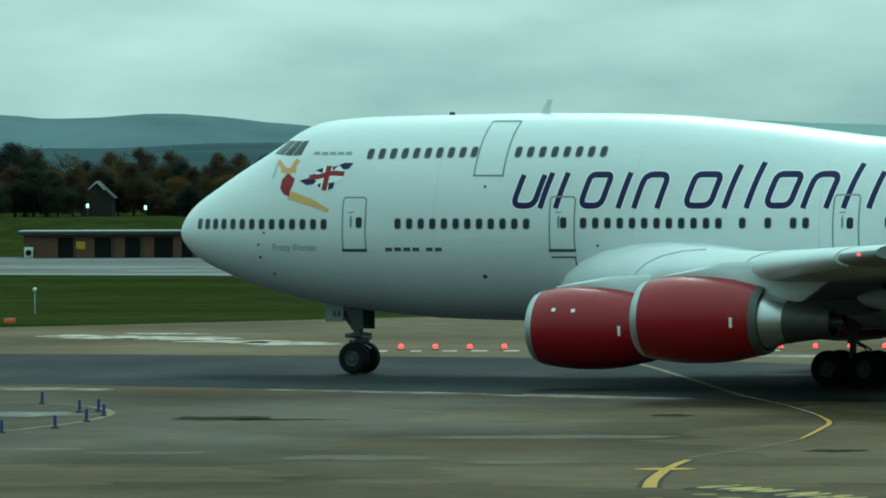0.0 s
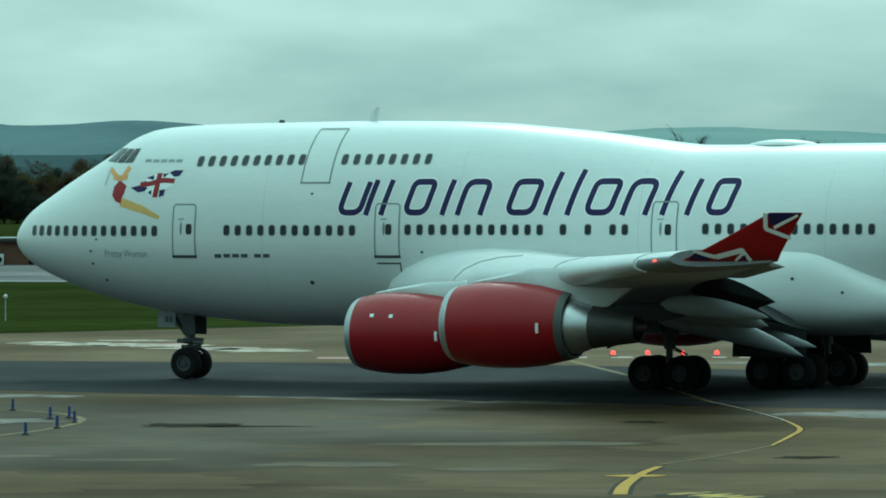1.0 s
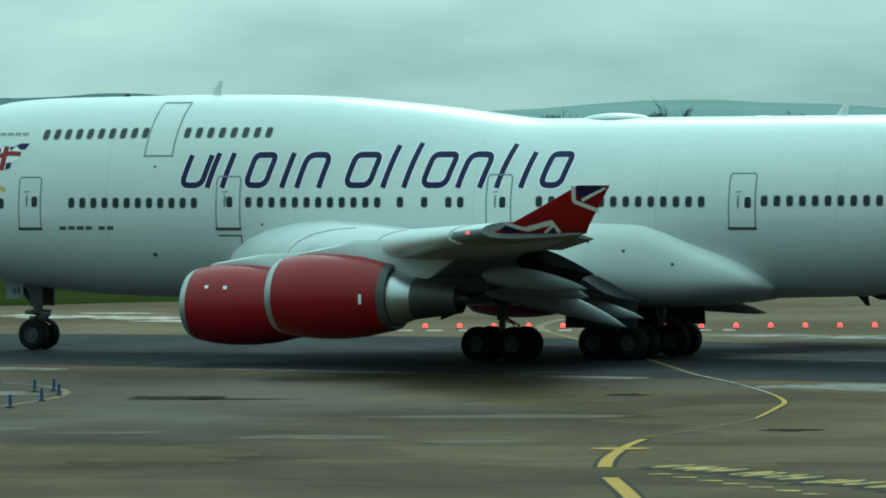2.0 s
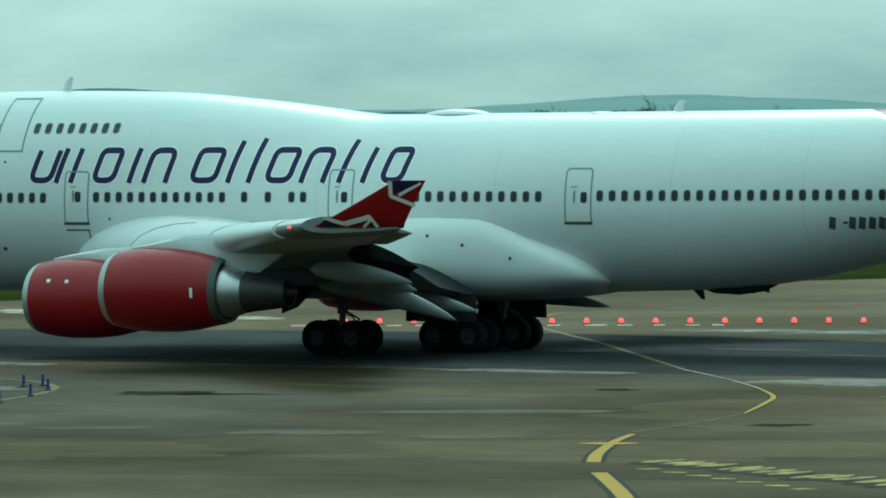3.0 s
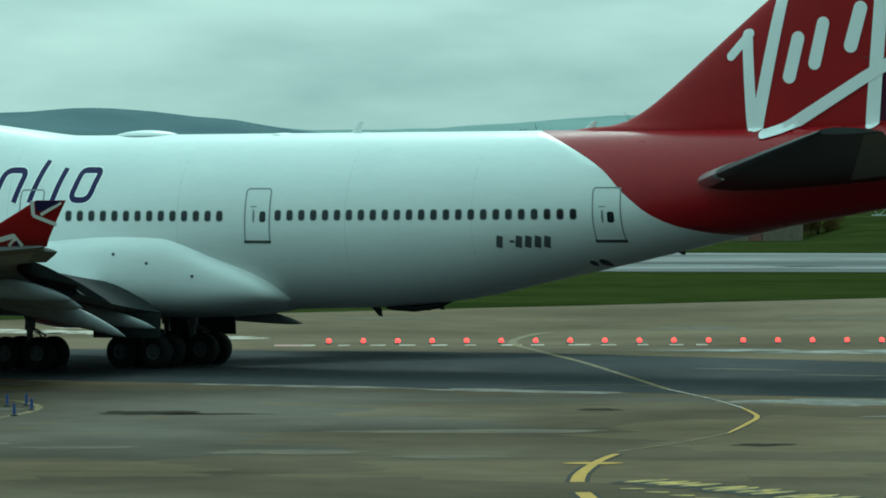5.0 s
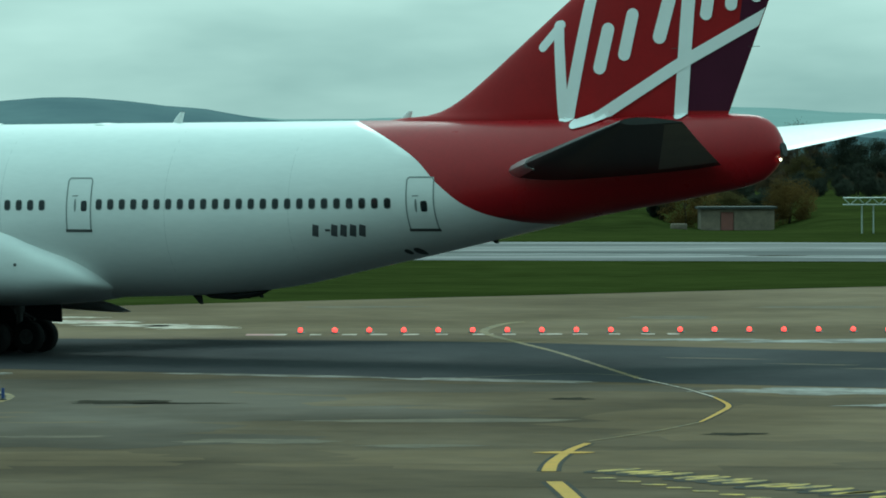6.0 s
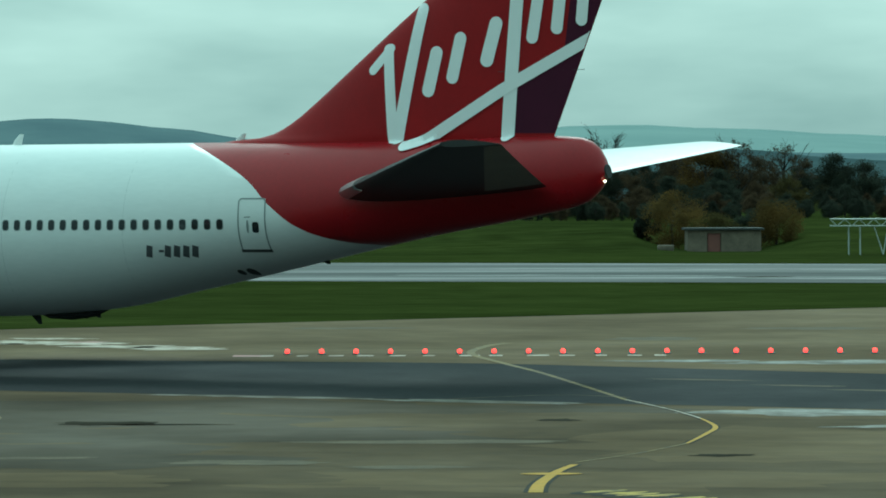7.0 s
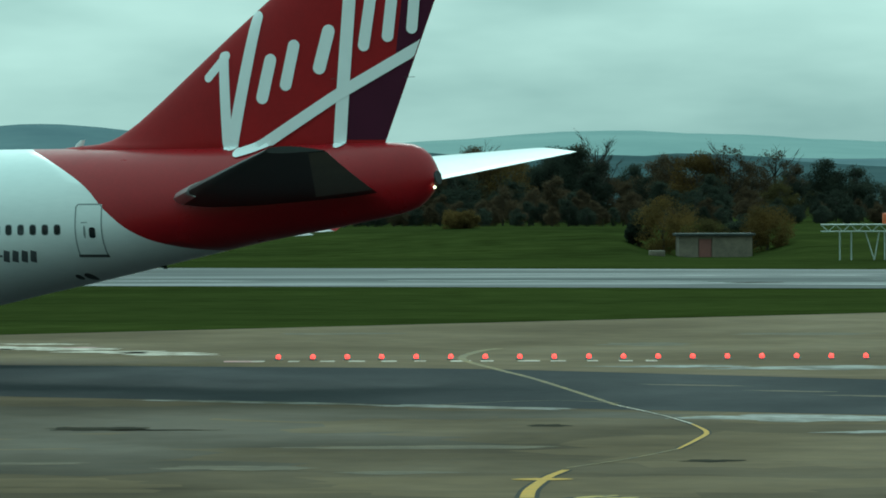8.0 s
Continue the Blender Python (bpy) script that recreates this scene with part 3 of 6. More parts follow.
def build_markers():
    post = tagged(new("edge_marker"), "short blue reflective taxiway edge marker post", "marker post", "blue edge markers")
    bm = bmesh.new()
    tube(bm, [(0, 0, .06), (0, 0, .40)], [.055, .05], 12)
    part("tube", bm, BLUE, post)
    bm = bmesh.new()
    tube(bm, [(0, 0, 0), (0, 0, .035), (0, 0, .07)], [.13, .12, .06], 14)
    part("base", bm, BLACK, post, "black rubber base")
    spots = [(-15.9, 213.7), (-14.1, 206.2), (-13.5, 206.8), (-13.05, 202.5), (-13.35, 198.5), (-14.0, 193.5), (-15.4, 190.2), (-18.6, 189)]
    for x, y in spots[1:]:
        copy_thing(post, pose(x, y, 0.03))
    post.matrix_basis = pose(*spots[0], 0.03)
    lamp = tagged(new("grass_lamp_post"), "thin pale post with a small lamp in the grass", "lamp post")
    bm = bmesh.new()
    tube(bm, [(0, 0, 0), (0, 0, 1.25)], .03, 8)
    part("pole", bm, GANTRY, lamp)
    bm = bmesh.new()
    tube(bm, [(0, 0, 1.25), (0, 0, 1.3), (0, 0, 1.42), (0, 0, 1.48)], [.06, .12, .12, .04], 12)
    part("lamp_head", bm, PALE_BOX, lamp)
    lamp.matrix_basis = pose(-26.2, 347, 0)
    m = tagged(new("low_marker"), "small orange and dark marker board at the grass edge", "marker board")
    bm = bmesh.new()
    box(bm, -.3, .3, -.04, .04, .12, .38, .02)
    part("board", bm, ORANGE_PAINT, m)
    for x in (-.22, .22):
        bm = bmesh.new()
        box(bm, x - .03, x + .03, -.03, .03, 0, .14)
        part("leg", bm, DARK_METAL, m)
    m.matrix_basis = pose(-25.6, 321.5, 0)


# ---- airliner ----
FUS_TOP = pchip([0, .09, .35, .84, 1.88, 2.9, 3.9, 5.04, 5.65, 6.5, 7.45, 9, 12, 16, 19.4, 21.8, 24.2, 26.5, 28.9, 30.7, 36, 50, 61, 66.9, 68.1, 68.7, 69.0, 69.1],
                [5.55, 5.80, 6.24, 6.73, 7.38, 8.0, 8.55, 9.21, 9.6, 9.9, 10.02, 10.1, 10.15, 10.19, 10.16, 10.08, 9.89, 9.66, 9.36, 9.18, 9.21, 9.27, 9.35, 9.46, 9.38, 9.05, 8.6, 8.2])
FUS_BOTTOM = pchip([0, .06, .34, 1, 2.15, 3.7, 6.4, 7.5, 9.5, 12, 15.3, 20, 38, 41, 44.9, 46.5, 48.4, 51.2, 54.2, 57.8, 61.6, 66, 68.2, 68.8, 69.1],
                   [5.5, 5.26, 4.93, 4.43, 3.92, 3.37, 2.76, 2.59, 2.38, 2.2, 2.14, 2.14, 2.26, 2.33, 2.45, 2.58, 2.82, 3.4, 4.02, 4.8, 5.6, 6.38, 6.9, 7.4, 7.9])
FUS_WIDTH = pchip([0, .1, .35, .85, 1.9, 2.9, 3.9, 5, 6.5, 8, 10, 46, 50, 54, 58, 62, 66, 68.2, 68.8, 69.1],
                  [.02, .42, .82, 1.28, 1.9, 2.3, 2.6, 2.82, 3.02, 3.15, 3.25, 3.25, 3.1, 2.72, 2.2, 1.62, 1.0, .68, .48, .3])
FUS_MID = pchip([0, 4, 10, 46, 54, 60, 66, 69.1], [5.52, 5.55, 5.6, 5.68, 6.2, 7.0, 7.85, 8.05])
RED_EDGE = pchip([4.9, 5.2, 5.35, 5.75, 6.77, 7.75, 8.68, 9.2, 9.4], [62.2, 60.3, 58.8, 57.3, 55.8, 54.75, 53.0, 51.5, 50.5])


def fus_point(x, t):
    """A point of the fuselage's skin; t: angle from the top, towards the left-hand side (negative y)."""
    top, bottom, w, mid = FUS_TOP(x), FUS_BOTTOM(x), FUS_WIDTH(x), FUS_MID(x)
    c = math.cos(t)
    return Vector((x, -w * math.sin(t), mid + ((top - mid) if c > 0 else (mid - bottom)) * c))


def skin(x, z, off=0.0):
    """The left-hand skin at x and height z, set off outwards."""
    top, bottom, w, mid = FUS_TOP(x), FUS_BOTTOM(x), FUS_WIDTH(x), FUS_MID(x)
    h = (top - mid) if z > mid else (mid - bottom)
    c = min(max((z - mid) / h, -0.999), 0.999)
    y = w * math.sqrt(1 - c * c)
    n = Vector((0, -y / (w * w), (z - mid) / (h * h))).normalized()
    return Vector((x, -y, z)) + n * off


def quad_patch(bm, corners, off, nu=6, nv=2, surf=skin):
    """A patch over the skin between four (x, z) corners: lower front, lower rear, upper rear, upper front."""
    (a, b, c, d) = [Vector(p) for p in corners]
    grid = [[bm.verts.new(surf(*((a * (1 - u) + b * u) * (1 - v) + (d * (1 - u) + c * u) * v), off)) for u in (i / nu for i in range(nu + 1))] for v in (j / nv for j in range(nv + 1))]
    for r0, r1 in zip(grid, grid[1:]):
        for i in range(nu):
            bm.faces.new((r0[i], r0[i + 1], r1[i + 1], r1[i]))


def bar(bm, x0, z0, x1, z1, w0, w1=None, off=0.008, surf=skin, n=8):
    """A painted bar from one point of the skin to another; w0, w1: its widths across."""
    w1 = w0 if w1 is None else w1
    p, q = Vector((x0, z0)), Vector((x1, z1))
    d = (q - p).normalized()
    s = Vector((-d.y, d.x))
    quad_patch(bm, (p - s * w0 / 2, q - s * w1 / 2, q + s * w1 / 2, p + s * w0 / 2), off, n, 2, surf)


def stroke(bm, pts, w, off, r=0.0, surf=skin, round_ends=False):
    """A painted band of width w along (x, z) points, its corners rounded by r."""
    pts = [Vector(p) for p in pts]
    line = [pts[0]]
    for a, b, c in zip(pts, pts[1:], pts[2:]):
        k = min(r, (b - a).length * .49, (c - b).length * .49)
        p, q = b + (a - b).normalized() * k, b + (c - b).normalized() * k
        line += [p * (1 - u) ** 2 + b * 2 * u * (1 - u) + q * u * u for u in (j / 7 for j in range(8))]
    line.append(pts[-1])
    fine = [line[0]]
    for a, b in zip(line, line[1:]):
        if (b - a).length > 1e-5:
            n = max(1, int((b - a).length / .18))
            fine += [a.lerp(b, j / n) for j in range(1, n + 1)]
    rows = [(p, (fine[min(i + 1, len(fine) - 1)] - fine[max(i - 1, 0)]).normalized(), w / 2) for i, p in enumerate(fine)]
    if round_ends:
        turn = [math.pi / 2 * j / 5 for j in range(1, 6)]
        p, d, h = rows[0]
        first = [(p - d * h * math.sin(a), d, h * max(math.cos(a), .04)) for a in reversed(turn)]
        p, d, h = rows[-1]
        rows = first + rows + [(p + d * h * math.sin(a), d, h * max(math.cos(a), .04)) for a in turn]
    last = None
    for p, d, h in rows:
        side = Vector((-d.y, d.x)) * h
        row = [bm.verts.new(surf(*(p + side * k), off)) for k in (-1, 0, 1)]
        if last:
            for i in (0, 1):
                bm.faces.new((last[i], row[i], row[i + 1], last[i + 1]))
        last = row
    bmesh.ops.recalc_face_normals(bm, faces=bm.faces)


def fan_patch(bm, outline, off, surf=skin):
    c = sum((Vector(p) for p in outline), Vector((0, 0))) / len(outline)
    rings = []
    for k in (0.34, 0.67, 1.0):
        rings.append([bm.verts.new(surf(*(c + (Vector(p) - c) * k), off)) for p in outline])
    mid = bm.verts.new(surf(*c, off))
    n = len(outline)
    for i in range(n):
        j = (i + 1) % n
        bm.faces.new((mid, rings[0][i], rings[0][j]))
        for a, b in zip(rings, rings[1:]):
            bm.faces.new((a[i], b[i], b[j], a[j]))


def oval(cx, cz, rx, rz, turn=0.0, n=16):
    t = radians(turn)
    return [(cx + rx * math.cos(a) * math.cos(t) - rz * math.sin(a) * math.sin(t), cz + rx * math.cos(a) * math.sin(t) + rz * math.sin(a) * math.cos(t)) for a in (2 * math.pi * k / n for k in range(n))]


def round_rect(cx, cz, w, h, r, lean=0.0):
    out = []
    for sx, sz, a0 in ((1, 1, 0), (-1, 1, 90), (-1, -1, 180), (1, -1, 270)):
        for k in range(4):
            a = radians(a0 + 30 * k)
            px, pz = sx * (w / 2 - r) + r * math.cos(a), sz * (h / 2 - r) + r * math.sin(a)
            out.append((cx + px + lean * pz, cz + pz))
    return out


def window_parts(plane):
    def one(cx, cz, lean=0.0, k=1.0):
        bm = bmesh.new()
        outer = round_rect(cx, cz, 0.30 * k, 0.44 * k, 0.11, lean)
        inner = round_rect(cx, cz, 0.25 * k, 0.38 * k, 0.10, lean)
        a = [bm.verts.new(skin(*p, 0.006)) for p in outer]
        b2 = [bm.verts.new(skin(*p, 0.010)) for p in inner]
        n = len(a)
        for i in range(n):
            j = (i + 1) % n
            bm.faces.new((a[i], a[j], b2[j], b2[i])).material_index = 1
        bm.faces.new(b2)
        part("cabin_window", bm, [PANE, SEAL], plane, smooth=False)
    for k in range(14):
        one(1.66 + 0.489 * k + 0.02 * max(0, 3 - k), 5.90)
    for k in range(12):
        one(11.32 + 0.505 * k, 5.93)
    for k in range(12):
        one(19.3 + 0.515 * k, 5.96)
    for x in (25.95, 27.0, 28.04, 28.55):
        one(x, 5.97)
    for k in range(14):
        one(31.9 + 0.522 * k, 6.0)
    for k in range(25):
        one(41.27 + 0.519 * k, 6.03 + 0.0022 * k)
    for k in range(10):
        one(9.72 + 0.503 * k, 8.63 + 0.006 * k)
    for k in range(8):
        one(16.15 + 0.519 * k, 8.68)


def door_parts(plane):
    for x0, x1, z0, z1, win in ((8.88, 9.90, 4.92, 6.94, 9.62), (17.87, 18.92, 4.94, 6.96, 18.46), (29.66, 30.70, 5.02, 7.02, 30.35), (39.82, 40.90, 5.02, 7.06, 40.60), (54.50, 55.60, 5.08, 7.08, 55.20)):
        bm = bmesh.new()
        quad_patch(bm, ((x0, z0), (x1, z0), (x1, z1), (x0, z1)), 0.006, 4, 10)
        door = part("cabin_door", bm, WHITE, plane, "closed white cabin door")
        bm = bmesh.new()
        for a, b, c, d in ((x0, z0, x0, z1 - .1), (x1, z0, x1, z1 - .1), (x0 + .08, z1, x1 - .08, z1), (x0, z1 - .1, x0 + .08, z1), (x1, z1 - .1, x1 - .08, z1)):
            bar(bm, a, b, c, d, 0.055, off=0.014)
        part("door_seal", bm, SEAL, door, "grey outline seal")
        bm = bmesh.new()
        bar(bm, x0 - .05, z0 - .02, x1 + .05, z0 - .02, 0.11, off=0.018)
        part("door_sill", bm, SEAL_DARK, door, "dark scuff plate under the door")
        bm = bmesh.new()
        fan_patch(bm, round_rect(win, 5.97, 0.27, 0.42, 0.09), 0.016)
        part("door_window", bm, PANE, door)
        bm = bmesh.new()
        fan_patch(bm, oval(x0 + .38, 6.0, 0.05, 0.26), 0.016)
        bar(bm, x0 + .24, 6.36, x0 + .5, 6.37, 0.04, off=0.016)
        part("door_handle", bm, SEAL, door, "recessed grey handle")
    bm = bmesh.new()
    quad_patch(bm, ((14.45, 7.79), (15.69, 7.79), (15.69, 9.87), (14.45, 9.87)), 0.006, 4, 10)
    door = part("upper_deck_door", bm, WHITE, plane, "closed white upper deck door")
    bm = bmesh.new()
    for a, b, c, d in ((14.45, 7.79, 14.45, 9.87), (15.69, 7.79, 15.69, 9.87), (14.45, 9.87, 15.69, 9.87), (14.4, 7.78, 15.74, 7.78)):
        bar(bm, a, b, c, d, 0.06, off=0.014)
    part("door_seal", bm, SEAL, door, "grey outline seal")
    bm = bmesh.new()
    bar(bm, 17.9, 4.66, 18.95, 4.66, 0.06, off=0.01)
    bar(bm, 18.92, 4.66, 18.92, 3.7, 0.05, off=0.01)
    part("slide_panel_seal", bm, SEAL_DARK, plane)


def fuselage_parts(plane):
    n = 72
    ts = [2 * math.pi * k / n for k in range(n)]
    edge = []
    for t in ts:
        x = 55.0
        for _ in range(14):
            x = 0.5 * x + 0.5 * RED_EDGE(fus_point(x, t).z)
        edge.append(x)
    xs = [0.0, .02, .05, .09, .15, .24, .35, .5, .7, .95, 1.3, 1.7, 2.2, 2.8, 3.4] + list(np.arange(4.0, 12, 0.4)) + list(np.arange(12, 34, 0.8)) + list(np.arange(34, 46.1, 1.5))
    rings = [[fus_point(x, t) for t in ts] for x in xs]
    for k in range(1, 15):
        rings.append([fus_point(46 + (edge[i] - 46) * k / 14, t) for i, t in enumerate(ts)])
    bm = bmesh.new()
    loft(bm, rings)
    bmesh.ops.recalc_face_normals(bm, faces=bm.faces)
    part("fuselage", bm, WHITE, plane, "glossy white fuselage with upper deck hump", angle=60)
    rings = []
    for k in range(0, 25):
        u = k / 24
        u = 1 - (1 - u) ** 1.6
        rings.append([fus_point(edge[i] + (69.1 - edge[i]) * u, t) for i, t in enumerate(ts)])
    bm = bmesh.new()
    loft(bm, rings)
    bmesh.ops.recalc_face_normals(bm, faces=bm.faces)
    part("tail_section", bm, RED, plane, "glossy red tail end of the fuselage", angle=60)
    # wing-to-body fairing
    wide = pchip([16.6, 17.4, 19, 21.5, 24, 34, 36.5, 38.1, 39.1, 39.95, 40.6, 40.95], [1.2, 2.3, 2.95, 3.4, 3.55, 3.58, 3.55, 3.45, 3.32, 3.1, 2.7, 1.7])
    roof = pchip([16.6, 17.4, 19.3, 22.5, 25, 31, 34, 36.0, 37.1, 38.1, 39.8, 40.6, 40.95], [3.0, 3.35, 3.82, 4.2, 4.55, 5.6, 5.85, 5.8, 5.4, 4.9, 4.15, 3.5, 2.95])
    floor_ = pchip([16.6, 18, 22, 36, 38.8, 40.2, 40.95], [2.6, 2.25, 1.95, 1.95, 2.1, 2.3, 2.65])
    rings = []
    for x in np.linspace(16.6, 40.95, 80):
        w, top, low = wide(x), roof(x), floor_(x)
        mid, ring = 0.5 * low + 0.5 * top, []
        e = 0.66 + 0.2 * step(37, 40.7, x) + 0.2 * step(20, 17, x)
        for t in ts:
            c, s_ = math.cos(t), math.sin(t)
            ring.append((x, -w * math.copysign(abs(s_) ** e, s_), mid + ((top - mid) if c > 0 else (mid - low)) * math.copysign(abs(c) ** e, c)))
        rings.append(ring)
    bm = bmesh.new()
    loft(bm, rings)
    bmesh.ops.recalc_face_normals(bm, faces=bm.faces)
    fairing = part("belly_fairing", bm, WHITE, plane, "smooth pale fairing where the wing joins the body", angle=60)
    for x, z in ((34.1, 4.5), (35.6, 4.15), (37.6, 3.65)):
        mid = 0.5 * (floor_(x) + roof(x))
        c = ((z - mid) / (roof(x) - mid)) ** (1 / .66) if z > mid else 0
        bm = bmesh.new()
        bmesh.ops.create_icosphere(bm, subdivisions=2, radius=.065, matrix=Matrix.Translation((x, -wide(x) * math.sqrt(1 - c * c) ** .66, z)))
        part("fairing_drain", bm, SEAL_DARK, fairing, "small dark drain")
    for x in (12.9, 21.4, 29.1, 36.8, 44.2, 49.6):
        bm = bmesh.new()
        bar(bm, x, FUS_MID(x) - 2.6, x, FUS_TOP(x) - .35, .022, off=.004, n=16)
        part("skin_seam", bm, SEAM, plane, smooth=False)
    # aerials and roof housings
    for x, z, h in ((16.05, 10.15, 0.58), (43.0, 9.2, 0.46), (53.1, 9.27, 0.36)):
        bm = bmesh.new()
        rings = [[(x + lean + c * math.cos(a), th * math.sin(a), z + dz) for a in (2 * math.pi * k / 12 for k in range(12))] for dz, lean, c, th in ((-0.1, 0, .24, .07), (h * .5, .12, .18, .055), (h, .26, .10, .04))]
        loft(bm, rings)
        part("blade_aerial", bm, WHITE, plane, "small white blade aerial")
    for x0, x1, h in ((32.4, 35.0, 0.22), (39.3, 40.4, 0.09)):
        bm = bmesh.new()
        rings = []
        for k in range(13):
            u = k / 12
            g = math.sin(math.pi * min(max(u, .03), .97)) ** 0.45
            rings.append([(x0 + (x1 - x0) * u, 0.7 * g * math.cos(a), 9.16 + h * g * max(0, math.sin(a)) + 0.06 * min(0, math.sin(a))) for a in (2 * math.pi * j / 16 for j in range(16))])
        loft(bm, rings)
        part("antenna_housing", bm, WHITE, plane, "low white roof fairing")
    bm = bmesh.new()
    box(bm, 11.95, 12.15, -.06, .06, 10.1, 10.26, .02)
    part("beacon", bm, DARK_METAL, plane)
    for x, z, h in ((43.9, 2.36, .3), (46.6, 2.56, .22), (56.9, 4.65, .14), (46.0, 2.5, .2)):
        bm = bmesh.new()
        loft(bm, [[(x + lean + c * math.cos(a), .03 * math.sin(a), z + dz) for a in (2 * math.pi * k / 10 for k in range(10))] for dz, lean, c in ((.05, 0, .22), (-h, .2, .08))])
        part("belly_aerial", bm, DARK_GREY, plane)
    bm = bmesh.new()
    loft(bm, [[(x, .45 * g * math.cos(a), z + .16 * g * math.sin(a)) for a in (2 * math.pi * k / 14 for k in range(14))] for x, z, g in ((44.2, 2.45, .1), (44.6, 2.42, .8), (45.6, 2.4, 1), (46.6, 2.5, .8), (47.2, 2.65, .1))])
    part("belly_housing", bm, DARK_GREY, plane)
    # flight deck glazing
    for c in (((5.62, 8.60), (6.02, 8.58), (6.30, 9.14), (5.98, 9.15)), ((6.08, 8.58), (6.5, 8.60), (6.62, 9.16), (6.36, 9.14)), ((4.9, 8.66), (5.55, 8.61), (5.90, 9.16), (5.34, 9.16))):
        for side in (1, -1):
            bm = bmesh.new()
            quad_patch(bm, c, 0.012, 4, 4)
            bmesh.ops.transform(bm, matrix=Matrix.Diagonal((1, side, 1, 1)), verts=bm.verts)
            part("windscreen_pane", bm, PANE, plane, "dark flight deck window")
    # auxiliary exhaust at the tail tip, with its light
    bm = bmesh.new()
    tube(bm, [(68.85, -.02, 8.05), (69.16, -.02, 8.1)], [.30, .27], 20)
    part("tail_exhaust", bm, BLACK, plane, "black round exhaust outlet")
    bm = bmesh.new()
    bmesh.ops.create_icosphere(bm, subdivisions=2, radius=0.055, matrix=Matrix.Translation((69.1, -.25, 7.72)))
    part("tail_lamp", bm, WARM_LAMP, plane, "small warm lit tail lamp")
    # small drains, probes and vents on the skin
    for x, z, r in ((5.2, 5.56, .06), (4.9, 5.1, .06), (4.9, 4.6, .07), (5.35, 3.95, .07), (14.9, 3.9, .10), (15.0, 7.35, .06), (19.9, 5.1, .06), (54.3, 4.22, .18), (53.9, 4.2, .13)):
        bm = bmesh.new()
        fan_patch(bm, oval(x, z, r, r * .8), 0.01)
        part("skin_vent", bm, SEAL_DARK, plane)


def wing_section(y, le, te, z, thick, twist=0.0, n=14):
    """An aerofoil ring at span y (left), from le to te."""
    c = te - le
    up, low = [], []
    for k in range(n + 1):
        u = 0.5 - 0.5 * math.cos(math.pi * k / n)
        h = thick * c * (2.969 * math.sqrt(u) - 1.26 * u - 3.516 * u * u + 2.843 * u ** 3 - 1.036 * u ** 4)
        camber = 0.012 * c * math.sin(math.pi * u)
        up.append((le + c * u, h * 1.0 + camber - twist * (u - .4) * c))
        low.append((le + c * u, -h * 0.85 + camber - twist * (u - .4) * c))
    return [Vector((x, -y, z + d)) for x, d in up] + [Vector((x, -y, z + d)) for x, d in low[-2:0:-1]]


WING_LE = lambda y: 18.3 + (y - 3.0) * 0.8865
WING_Z = lambda y: 3.25 + 2.02 * (y - 3.0) / 28.6
WING_TE = pchip([0, 3, 12.5, 31.6], [33.2, 33.6, 36.2, 47.4])


# flap track fairings: span, front, rear, their heights, radius
NEAR_TRACKS = ((8.2, 32.6, 38.6, 2.55, 1.75, .40), (14.3, 34.9, 40.75, 2.95, 1.62, .44), (18.2, 36.6, 41.15, 3.4, 2.78, .46), (21.6, 38.6, 42.7, 3.6, 3.15, .36))
FAR_TRACKS = ((8.2, 28.5, 36.3, 2.0, 1.2, .42), (14.3, 34.6, 39.6, 3.0, 2.0, .40), (18.2, 37.2, 41.0, 3.45, 2.9, .34), (21.6, 39.0, 42.5, 3.75, 3.4, .31))


